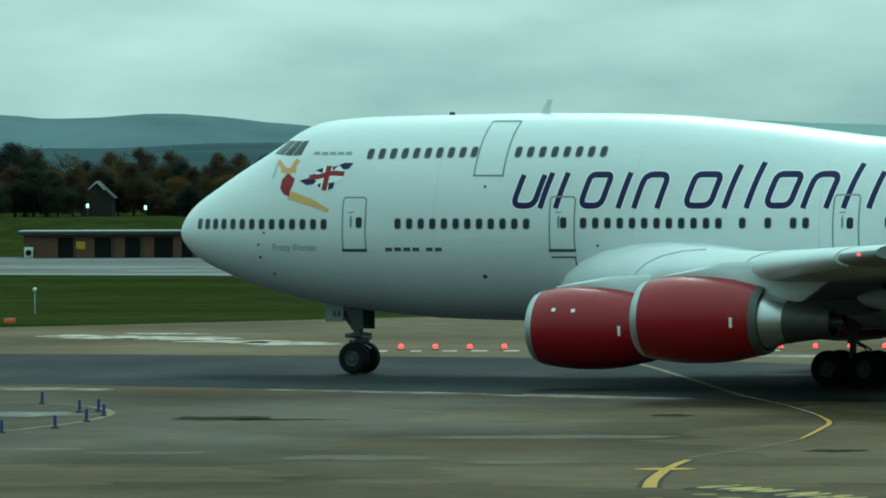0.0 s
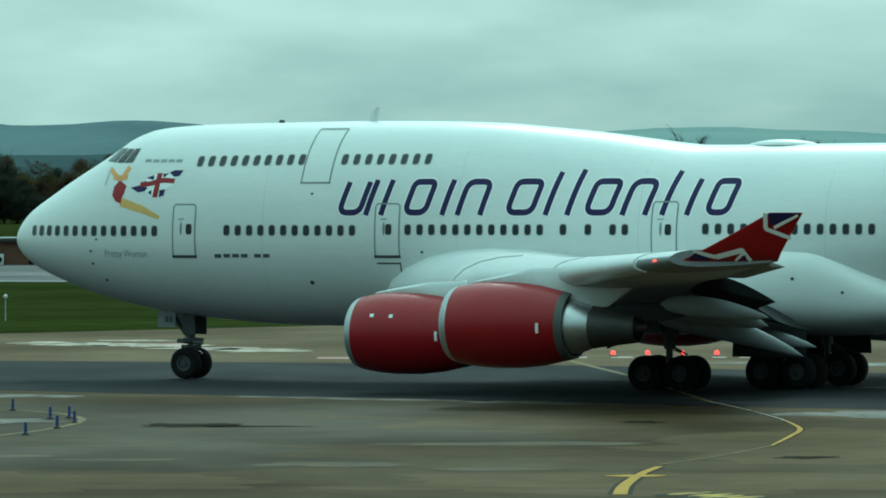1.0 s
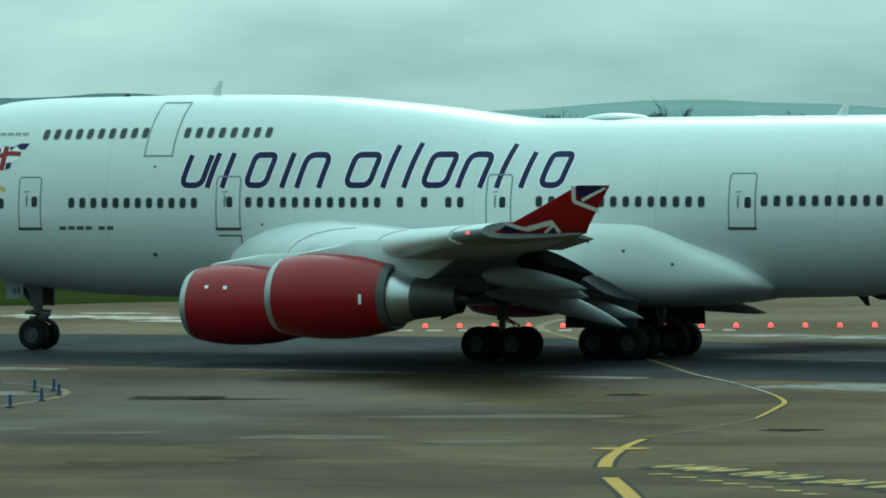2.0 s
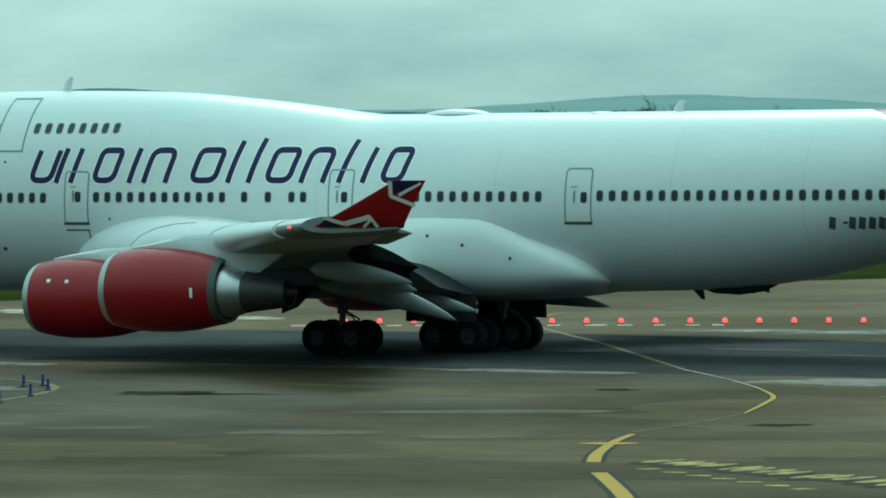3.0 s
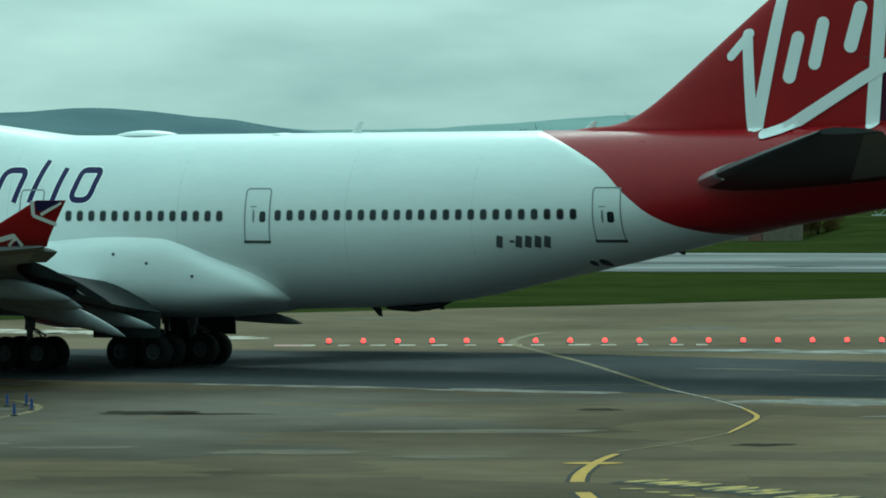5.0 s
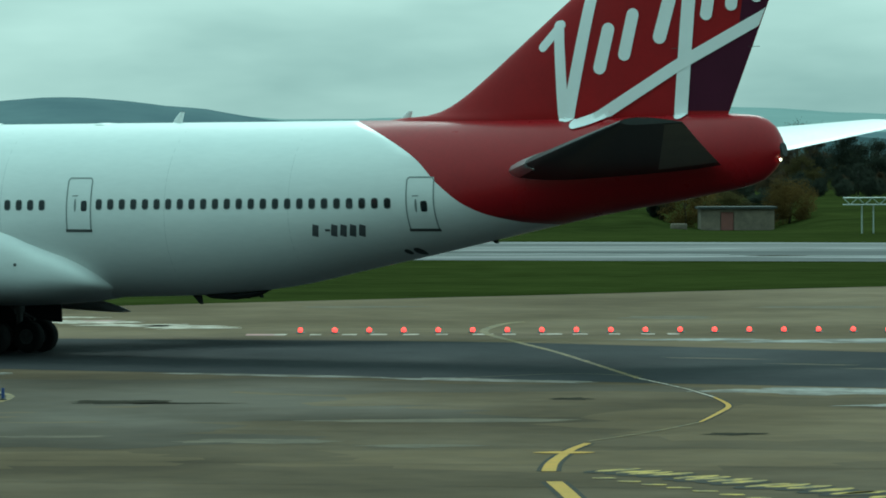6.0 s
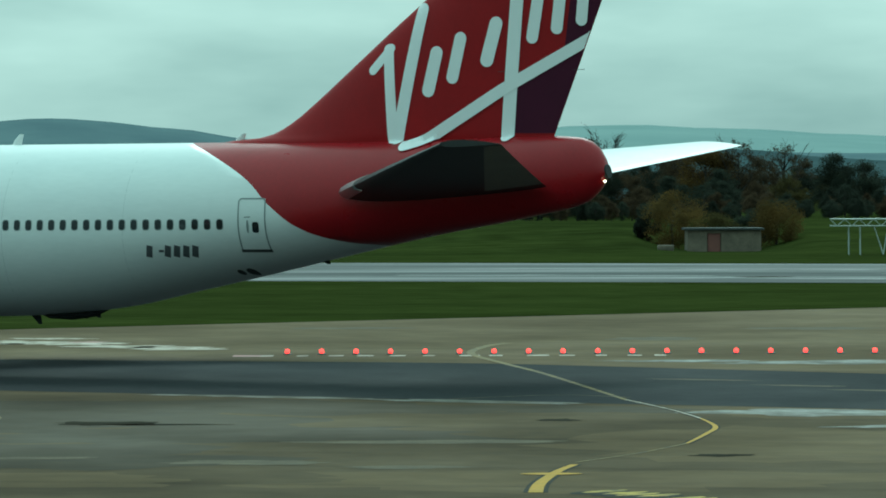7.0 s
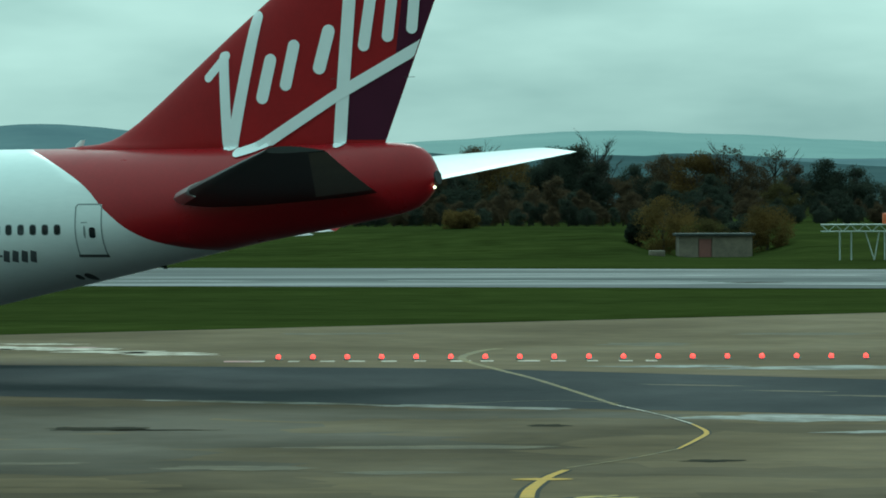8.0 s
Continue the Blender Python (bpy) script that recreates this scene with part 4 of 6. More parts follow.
def wing_parts(plane, side):
    """side: 1 for the left-hand wing, -1 for the other."""
    flip = Matrix.Diagonal((1, side, 1, 1))
    # the aircraft leans a little: the far wing stands higher and flexes back at its tip
    rise = pchip([0, 18, 24, 33], [0, .55, .58, .48])
    back = pchip([0, 20, 33], [0, 0, 1.3])

    def add(name, bm, mats, parent, label="", **kw):
        bmesh.ops.transform(bm, matrix=flip, verts=bm.verts)
        if side < 0:
            for v in bm.verts:
                v.co.x, v.co.z = v.co.x + back(v.co.y), v.co.z + rise(v.co.y)
        bmesh.ops.recalc_face_normals(bm, faces=bm.faces)
        return part(name, bm, mats, parent, label, **kw)
    bm = bmesh.new()
    rings = []
    for y in list(np.linspace(1.5, 12.5, 8)) + list(np.linspace(14, 31.5, 13)):
        rings.append(wing_section(y, WING_LE(y), WING_TE(y), WING_Z(y), 0.125 - 0.045 * (y / 31.5), 0.02))
    loft(bm, rings)
    bmesh.ops.recalc_face_normals(bm, faces=bm.faces)
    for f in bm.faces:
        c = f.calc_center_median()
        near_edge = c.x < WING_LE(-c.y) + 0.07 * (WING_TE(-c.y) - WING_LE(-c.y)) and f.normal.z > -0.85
        # index 2: tip faces not turned upwards, darkened to paint in their shade
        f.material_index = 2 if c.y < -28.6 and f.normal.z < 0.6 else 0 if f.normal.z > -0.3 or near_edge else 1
    wing = add("wing", bm, [WING_WHITE, WING_UNDER, UNDER_GREY], plane, "swept wing, pale above, grey below, shade painted at the tip", angle=50)
    # leading edge slats
    for y0, y1 in ((4.6, 10.4), (12.6, 20.6), (21.4, 28.4)):
        bm = bmesh.new()
        rings = []
        for y in np.linspace(y0, y1, 6):
            ring = wing_section(y, WING_LE(y) - 0.07, WING_TE(y), WING_Z(y) - .01, 0.130 - 0.045 * (y / 31.5), 0.02)
            rings.append([ring[i] for i in (5, 4, 3, 2, 1, 0, -1, -2, -3)])
        loft(bm, rings)
        add("slat", bm, WING_WHITE, wing, "pale leading edge slat", angle=50)
    # flaps behind the trailing edge, partly lowered
    for y0, y1, c, drop in ((3.7, 11.4, 2.7, .34), (13.4, 21.6, 2.0, .3)):
        bm = bmesh.new()
        rings = []
        for y in np.linspace(y0, y1, 5):
            te = WING_TE(y)
            rings.append([v + Vector((0, 0, 0)) for v in wing_section(y, te - .55, te + c, WING_Z(y) - .42, 0.10, drop)])
        loft(bm, rings)
        add("flap", bm, FLAP_SHADE, wing, "partly lowered flap with shade painted in", angle=50)
    bm = bmesh.new()
    loft(bm, [wing_section(y, WING_TE(y) - .3, WING_TE(y) + .55, WING_Z(y) - .08, 0.09, .12) for y in np.linspace(23, 30.2, 4)])
    add("aileron", bm, GREY_PAINT, wing, angle=50)
    # flap track fairings
    for y, x0, x1, z0, z1, r in NEAR_TRACKS if side > 0 else FAR_TRACKS:
        bm = bmesh.new()
        rings = []
        for k in range(17):
            u = k / 16
            g = max(0.03, math.sin(math.pi * u ** 0.8) ** 0.6) * (1 - 0.25 * u)
            rings.append([(x0 + (x1 - x0) * u, -y + r * .8 * g * math.cos(a), z0 + (z1 - z0) * u ** 1.7 + r * 1.15 * g * math.sin(a)) for a in (2 * math.pi * j / 18 for j in range(18))])
        loft(bm, rings)
        add("flap_track_fairing", bm, UNDER_GREY, wing, "tapered grey canoe fairing", angle=60)
    # winglet
    bm = bmesh.new()
    rings = []
    for u in np.linspace(0, 1, 7):
        x0, x1 = 43.9 + (47.55 - 43.9) * u ** 0.92, 47.4 + (48.72 - 47.4) * u
        y, z = 31.45 + 0.95 * u ** 0.8, 5.22 + 1.6 * u
        c = x1 - x0
        ring = []
        for k in range(24):
            a = 2 * math.pi * k / 24
            ring.append((x0 + c * (0.5 - 0.5 * math.cos(a)), -y - 0.045 * (1 - .5 * u) * math.sin(a) * (1.2 + .6 * math.cos(a)), z))
        rings.append(ring)
    loft(bm, rings)
    winglet = add("winglet", bm, FIN_RED, plane, "upswept red winglet with white and navy flag bands", angle=50)
    if side == 1:
        def surf(x, z, off):
            u = min(max((z - 5.22) / 1.6, 0), 1)
            return Vector((x, -(31.45 + 0.95 * u ** 0.8) - 0.055 - off, z))
        for a in ((47.42, 6.80, 47.32, 6.28, .15), (47.30, 6.30, 48.15, 5.98, .14), (47.62, 6.32, 48.55, 6.74, .10), (44.55, 5.55, 45.3, 5.36, .14), (45.3, 5.36, 46.35, 5.60, .16), (46.3, 5.62, 46.5, 5.24, .16), (45.95, 5.24, 46.3, 5.48, .08)):
            bm = bmesh.new()
            bar(bm, *a, off=0.02, surf=surf)
            part("white_flag_band", bm, BRIGHT, winglet, "white painted band", smooth=False)
        for outline in ([(47.52, 6.80), (47.50, 6.42), (47.78, 6.46), (48.4, 6.70), (48.62, 6.81)], [(44.25, 5.28), (44.6, 5.5), (45.05, 5.34), (45.0, 5.25)], [(46.15, 5.25), (46.38, 5.45), (46.42, 5.25)]):
            bm = bmesh.new()
            fan_patch(bm, outline, .023, surf)
            part("navy_flag_corner", bm, NAVY, winglet, "navy painted corner", smooth=False)
    bm = bmesh.new()
    box(bm, 42.4, 42.6, -30.33, -30.2, 5.18, 5.26, .02)
    add("wingtip_lamp", bm, NAV_RED if side == 1 else BARE, wing, "small red lit wingtip lamp" if side == 1 else "")
    # engines with pylons
    for y, x0, zc in ((11.7, 21.05, 2.22), (21.2, 29.85, 2.82)):
        yy = -y
        f0 = x0 + .56
        bm = bmesh.new()
        lathe(bm, [(f0 + .32, 1.36), (f0 + .6, 1.41), (f0 + 1.0, 1.47), (x0 + 2.2, 1.52), (x0 + 3.2, 1.51), (x0 + 4.1, 1.42), (x0 + 4.9, 1.25), (x0 + 5.2, 1.17), (x0 + 5.19, 1.12), (x0 + 3.6, 1.12), (x0 + 2.6, 1.15)], yy, zc, 56)
        nacelle = add("engine_cowl", bm, RED, plane, "rounded glossy red engine cowl", angle=50)
        bm = bmesh.new()
        lathe(bm, [(f0 + .34, 1.362), (f0 + .15, 1.31), (f0 + .04, 1.245), (f0, 1.19), (f0 + .04, 1.13), (f0 + .2, 1.09), (f0 + .6, 1.10), (f0 + 1.0, 1.14)], yy, zc, 56)
        add("intake_lip", bm, LIP, nacelle, "bare metal intake lip", angle=60)
        bm = bmesh.new()
        lathe(bm, [(x0 + 1.0, 0.02), (x0 + 1.1, .2), (x0 + 1.45, .42), (x0 + 1.5, 1.13)], yy, zc, 40)
        add("fan", bm, DARK_METAL, nacelle, "dark intake fan", angle=50)
        bm = bmesh.new()
        lathe(bm, [(x0 + 5.02, 1.215), (x0 + 5.04, 1.232), (x0 + 5.30, 1.160), (x0 + 5.28, 1.06)], yy, zc, 56)
        add("nozzle_ring", bm, CORE, nacelle, "dull grey rear cowl ring", angle=50)
        bm = bmesh.new()
        lathe(bm, [(x0 + 3.4, 1.02), (x0 + 4.9, 1.04), (x0 + 5.4, .97), (x0 + 6.1, .74)], yy, zc - .02, 48)
        add("core_cowl", bm, BARE, nacelle, "bright bare metal core cowl", angle=50)
        bm = bmesh.new()
        lathe(bm, [(x0 + 6.08, .76), (x0 + 6.15, .74), (x0 + 7.1, .62), (x0 + 7.75, .54), (x0 + 7.72, .49), (x0 + 6.9, .48)], yy, zc - .04, 40)
        lathe(bm, [(x0 + 6.7, .36), (x0 + 7.6, .30), (x0 + 8.1, .05)], yy, zc - .04, 24)
        add("exhaust_nozzle", bm, TITANIUM, nacelle, "dark sooty exhaust nozzle", angle=50)
        marks = [(4.42, -.18, .26, .10, 1.375)]
        if y < 15:
            marks += [(1.75, .42, .09, .16, 1.512), (2.55, .40, .09, .16, 1.522)]
        for dx, a0, da, w, r in marks:
            bm = bmesh.new()
            ends = [(dx, r), (dx + w, r - (.03 if dx > 4 else 0))]
            rows = [[bm.verts.new((x0 + xx, yy - (rr + .012) * math.cos(t), zc + (rr + .012) * math.sin(t))) for xx, rr in ends] for t in (a0 + da * k / 5 for k in range(6))]
            for p, q in zip(rows, rows[1:]):
                bm.faces.new((p[0], p[1], q[1], q[0]))
            add("cowl_placard", bm, BRIGHT, nacelle, "small white placard", smooth=False)
        # pylon
        zt = WING_Z(y)

        def slab(rows):
            bm = bmesh.new()
            loft(bm, [[(x, yy + sgn * w * k, lo + (hi - lo) * v) for v, sgn, k in ((0, 1, .7), (.15, 1, 1), (.85, 1, 1), (1, 1, .6), (1, -1, .6), (.85, -1, 1), (.15, -1, 1), (0, -1, .7))] for x, lo, hi, w in rows])
            return bm
        pylon = add("engine_pylon", slab(((x0 + 1.3, zc + 1.40, zc + 1.50, .05), (x0 + 2.2, zc + 1.3, zc + 1.66, .22), (x0 + 3.6, zc + 1.1, zt + .25, .28), (x0 + 5.0, zc + .85, zt + .3, .30), (x0 + 6.6, zc + .62, zt + .05, .30), (x0 + 7.6, zt - .35, zt - .1, .12))), WING_WHITE, plane, "pale engine pylon", angle=40)
        add("pylon_tail", slab(((x0 + 6.5, zc + .42, zc + .66, .28), (x0 + 7.6, zc + .22, zc + .78, .26), (x0 + 8.6, zc + .18, zc + .82, .2), (x0 + 9.5, zc + .35, zc + .75, .06))), DARK_GREY, pylon, "dark rear fairing", angle=40)


FIN_LE = pchip([9.1, 9.35, 9.47, 9.95, 10.65, 11.86, 13.74, 15.1, 19.3], [51.5, 52.9, 54.2, 55.36, 56.35, 57.83, 60.1, 61.8, 67.1])
FIN_TE = lambda z: 66.75 + (z - 9.2) * 0.392


def fin_half(x, z):
    le, te = FIN_LE(z), FIN_TE(z)
    u = min(max((x - le) / (te - le), 0.0), 1.0)
    return (0.52 - 0.032 * (z - 9.2)) * (2.969 * math.sqrt(u) - 1.26 * u - 3.516 * u * u + 2.843 * u ** 3 - 1.036 * u ** 4) * 1.0


def fin_skin(x, z, off=0.0):
    z = max(z, 9.12)
    return Vector((x, -fin_half(x, z) - off, z))


def tail_skin(x, z, off=0.0):
    """The fin's side, and below its foot the top of the tail section, whichever lies further out."""
    x = min(max(x, FIN_LE(max(z, 9.12)) + .02), FIN_TE(z) - .02)
    a, b = fin_skin(x, z, off), skin(x, min(z, FUS_TOP(x) - .004), off + .004)
    return b if b.y < a.y and z < FUS_TOP(x) else Vector((a.x, a.y, z))


# width, then the points of a painted bar as (x, z)
FIN_STROKES = [(.36, (60.02, 12.9), (59.25, 12.05)), (.44, (59.92, 12.85), (60.16, 9.4)), (.50, (61.38, 14.4), (60.36, 9.4)),
               (.52, (62.03, 12.7), (61.68, 11.25)), (.50, (63.05, 13.25), (62.70, 11.75)),
               (.54, (64.55, 13.8), (64.15, 12.4)), (.54, (65.49, 15.4), (65.18, 12.0), (64.97, 9.5)), (.48, (66.36, 15.1), (66.04, 13.25)),
               (.48, (67.25, 15.1), (67.05, 13.6)), (.46, (68.2, 15.2), (68.06, 13.9)), (.46, (60.85, 9.10), (61.55, 9.30), (64.9, 11.33), (68.9, 13.45))]


def tail_parts(plane):
    bm = bmesh.new()
    rings = []
    us = [0.5 - 0.5 * math.cos(math.pi * k / 22) for k in range(23)]
    for z in [9.1, 9.25, 9.35, 9.45, 9.6, 9.8, 10.0, 10.3, 10.7, 11.2, 11.9, 12.8, 13.8, 15, 17, 19.3]:
        le, te = FIN_LE(z), FIN_TE(z)
        pts = [(le + (te - le) * u, fin_half(le + (te - le) * u, z)) for u in us]
        rings.append([(x, -h, z) for x, h in pts] + [(x, h, z) for x, h in pts[-2:0:-1]])
    loft(bm, rings)
    bmesh.ops.recalc_face_normals(bm, faces=bm.faces)
    fin = part("tail_fin", bm, FIN_RED, plane, "tall swept red tail fin", angle=50)
    bm = bmesh.new()
    bar(bm, 64.6, 11.95, 68.15, 12.0, .02, off=.012, surf=fin_skin)
    part("rudder_gap", bm, SEAL_DARK, fin)
    for k, (w, *pts) in enumerate(FIN_STROKES):
        bm = bmesh.new()
        stroke(bm, pts, w, 0.016 + 0.004 * k, 0.5, tail_skin, True)
        part("fin_bar", bm, BRIGHT, fin, "white painted rounded bar", smooth=False)
    bm = bmesh.new()
    quad_patch(bm, [(65.04, 9.58), (67.13, 9.57), (68.50, 12.91), (65.38, 11.57)], 0.012, 14, 14, tail_skin)
    part("purple_panel", bm, PURPLE, fin, "dark purple painted panel", smooth=False)
    bm = bmesh.new()
    quad_patch(bm, [(67.33, 12.75), (68.74, 13.42), (69.17, 15.11), (67.66, 15.13)], 0.012, 14, 14, tail_skin)
    part("purple_panel", bm, PURPLE, fin, "dark purple painted panel", smooth=False)
    for side, root, lift in ((1, 7.25, -.045), (-1, 7.72, 0)):
        bm = bmesh.new()
        rings = []
        for u in np.linspace(0, 1, 9):
            y = 1.0 + 10.08 * u
            le, te = 57.6 + (67.4 - 57.6) * u, 67.0 + 2.9 * u
            rings.append(wing_section(y, le, te, root + (9.11 - root) * u, 0.062 - .005 * u, lift * (1 - u)))
        loft(bm, rings)
        bmesh.ops.transform(bm, matrix=Matrix.Diagonal((1, side, 1, 1)), verts=bm.verts)
        bmesh.ops.recalc_face_normals(bm, faces=bm.faces)
        # near tailplane painted with its shade, far one left white
        stab = part("tailplane", bm, WING_WHITE if side == -1 else TAIL_SHADE, plane, "swept grey tailplane", angle=50)
        bm = bmesh.new()
        rings = []
        for u in np.linspace(0.06, 1 if side == -1 else .24, 9):
            y = 1.0 + 10.08 * u
            le, te = 57.6 + (67.4 - 57.6) * u - .05, 67.0 + 2.9 * u
            ring = wing_section(y, le, te, root + (9.11 - root) * u, 0.066 - .005 * u, lift * (1 - u))
            rings.append([ring[i] for i in (3, 2, 1, 0, -1, -2)])
        loft(bm, rings)
        bmesh.ops.transform(bm, matrix=Matrix.Diagonal((1, side, 1, 1)), verts=bm.verts)
        bmesh.ops.recalc_face_normals(bm, faces=bm.faces)
        part("leading_edge", bm, BARE, stab, "bare metal leading edge", angle=50)
        bm = bmesh.new()
        rings = []
        for u in np.linspace(0.1, 0.97, 5):
            y = 1.0 + 10.08 * u
            le, te = 57.6 + (67.4 - 57.6) * u, 67.0 + 2.9 * u
            ring = wing_section(y, le, te, root + (9.11 - root) * u, 0.062 - .005 * u, lift * (1 - u))
            rings.append([ring[i] + Vector((.02, 0, .012 if i < 14 else -.014)) for i in range(9, 20)])
        loft(bm, rings)
        bmesh.ops.transform(bm, matrix=Matrix.Diagonal((1, side, 1, 1)), verts=bm.verts)
        bmesh.ops.recalc_face_normals(bm, faces=bm.faces)
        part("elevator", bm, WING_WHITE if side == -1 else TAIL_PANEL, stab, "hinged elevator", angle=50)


WHEELS = []


def wheel(plane, x, y, r=0.62, w=0.42):
    """One wheel at x and y (left positive), standing on the ground; the rim carries the tyre."""
    def ring_mesh(bm, prof):
        loft(bm, [[(rad * math.sin(t), yy, rad * math.cos(t)) for t in (2 * math.pi * k / 28 for k in range(28))] for yy, rad in prof], caps=False)
    bm = bmesh.new()
    prof = []
    for yy, rad in ((-w * .44, .02), (-w * .46, .10), (-w * .30, .12), (-w * .26, .24), (-w * .42, .27), (-w * .44, .31), (0, .31), (w * .44, .31), (w * .42, .27), (w * .26, .24), (w * .30, .12), (w * .46, .10), (w * .44, .02)):
        prof.append((yy, rad))
    ring_mesh(bm, prof)
    for k in range(8):
        a = 2 * math.pi * k / 8
        for s_ in (-1, 1):
            bmesh.ops.create_cube(bm, size=0.05, matrix=Matrix.Translation((.18 * math.sin(a), s_ * w * .28, .18 * math.cos(a))))
    bmesh.ops.recalc_face_normals(bm, faces=bm.faces)
    rim = part("wheel", bm, RIM, plane, "grey wheel rim")
    rim.location = (x, -y, r)
    bm = bmesh.new()
    ring_mesh(bm, [(-w * .40, .30), (-w * .46, .36), (-w * .5, .46), (-w * .47, r - .07), (-w * .36, r - .015), (-w * .22, r), (-w * .12, r), (-w * .11, r - .012), (-w * .10, r), (w * .10, r), (w * .11, r - .012), (w * .12, r), (w * .22, r), (w * .36, r - .015), (w * .47, r - .07), (w * .5, .46), (w * .46, .36), (w * .40, .30)])
    bmesh.ops.recalc_face_normals(bm, faces=bm.faces)
    part("tyre", bm, RUBBER, rim, "black rubber tyre")
    WHEELS.append((rim, x, -y, r))


def gear_parts(plane):
    # nose gear
    gx = 7.9
    for y in (.46, -.46):
        wheel(plane, gx, y, .62, .42)
    bm = bmesh.new()
    tube(bm, [(gx, 0, .62), (gx, 0, 1.5)], .085, 14)
    tube(bm, [(gx, 0, 1.35), (gx, 0, 2.95)], [.16, .16], 16)
    tube(bm, [(gx, -.5, .62), (gx, .5, .62)], .09, 12)
    tube(bm, [(gx, 0, 1.45), (gx - 1.0, -.1, 2.75)], .07, 10)
    tube(bm, [(gx, 0, 1.45), (gx - 1.0, .1, 2.75)], .07, 10)
    tube(bm, [(gx - .1, -.1, 1.32), (gx - .72, -.12, .74)], .055, 8)
    tube(bm, [(gx + .12, 0, 1.2), (gx + .5, 0, 1.0), (gx + .1, 0, .72)], .05, 8)
    tube(bm, [(gx - .5, -.2, 1.5), (gx + .62, -.2, 1.42)], .09, 8)
    tube(bm, [(gx + .1, -.32, 1.5), (gx + .1, .32, 1.5)], .07, 10)
    tube(bm, [(gx + .16, 0, 1.5), (gx + .55, 0, 1.56)], .06, 8)
    part("nose_gear_leg", bm, GEAR_GREY, plane, "grey oleo leg with drag braces")
    bm = bmesh.new()
    box(bm, gx - .42, gx + .42, -.09, .09, 1.18, 1.34, .03)
    box(bm, gx - .22, gx + .22, -.32, -.22, 1.40, 1.62, .03)
    box(bm, gx - .22, gx + .22, .22, .32, 1.40, 1.62, .03)
    part("taxi_lamp_housing", bm, DARK_METAL, plane)
    for y in (-.62, .62):
        bm = bmesh.new()
        loft(bm, [[(x, y * (1 + .12 * (2.8 - z)) + dy, z) for z, dy in ((2.72, -.02), (2.05, -.02), (2.05, .02), (2.72, .02))] for x in (gx - 1.15, gx - .35)])
        bmesh.ops.recalc_face_normals(bm, faces=bm.faces)
        door = part("nose_gear_door", bm, GREY_PAINT, plane, "pale hanging gear door", smooth=False)
        if y < 0:
            bm = bmesh.new()
            for k in range(2):
                box(bm, gx - .80 + .2 * k, gx - .68 + .2 * k, y * 1.08 - .045, y * 1.08 - .03, 2.25, 2.48)
            part("door_marking", bm, TEXT_DARK, door)
        bm = bmesh.new()
        loft(bm, [[(x, y * .8 + dy, z) for z, dy in ((2.6, -.02), (1.75, -.02), (1.75, .02), (2.6, .02))] for x in (gx - .1, gx + .42)])
        bmesh.ops.recalc_face_normals(bm, faces=bm.faces)
        part("rear_gear_door", bm, DARK_METAL, plane, smooth=False)
    # main gear: wing legs and body legs, each with a four-wheel bogie
    for bx, by, top, lean in ((31.45, 5.5, 3.3, 1.0), (31.45, -5.5, 3.3, -1.0), (34.65, 1.92, 2.4, 0), (34.65, -1.92, 2.4, 0)):
        for dx in (-.74, .74):
            for dy in (-.56, .56):
                wheel(plane, bx + dx, by + dy, .655, .48)
        bm = bmesh.new()
        tube(bm, [(bx - .85, -by, .62), (bx + .85, -by, .62)], .13, 12)
        for dx in (-.74, .74):
            tube(bm, [(bx + dx, -by - .6, .62), (bx + dx, -by + .6, .62)], .085, 10)
        tube(bm, [(bx, -by, .62), (bx, -by, 1.7)], .13, 14)
        tube(bm, [(bx, -by, 1.55), (bx, -by + lean * .25, top + .2)], .21, 16)
        tube(bm, [(bx, -by, 1.6), (bx - 1.2, -by + lean, top + .1)], .09, 10)
        tube(bm, [(bx, -by, 1.7), (bx + .1, -by + lean * 2.0 + .01, top)], .08, 10)
        tube(bm, [(bx + .2, -by, 1.6), (bx + .72, -by, 1.35), (bx + .3, -by, .75)], .055, 8)
        tube(bm, [(bx + .25, -by - .15, 1.5), (bx + .5, -by - .2, 1.45), (bx + .9, -by - .3, 1.1)], .03, 6)
        part("main_gear_leg", bm, GEAR_GREY, plane, "grey main gear leg with bogie beam")
        bm = bmesh.new()
        if abs(by) > 3:
            s_ = -1 if by > 0 else 1
            loft(bm, [[(x, s_ * (abs(by) + .75) + dy * s_, z) for z, dy in ((3.2, 0), (1.55 + k, .22), (1.55 + k, .27), (3.2, .05))] for x, k in ((bx - 2.1, .0), (bx - 1.4, .25), (bx - .7, .95))])
        else:
            s_ = -1 if by > 0 else 1
            loft(bm, [[(x, s_ * 3.0 + dy * s_, z) for z, dy in ((2.2, 0), (1.2, .1), (1.2, .14), (2.2, .05))] for x in (bx - 1.7, bx + 1.3)])
        bmesh.ops.recalc_face_normals(bm, faces=bm.faces)
        part("main_gear_door", bm, DARK_GREY, plane, "grey hanging gear door", smooth=False)


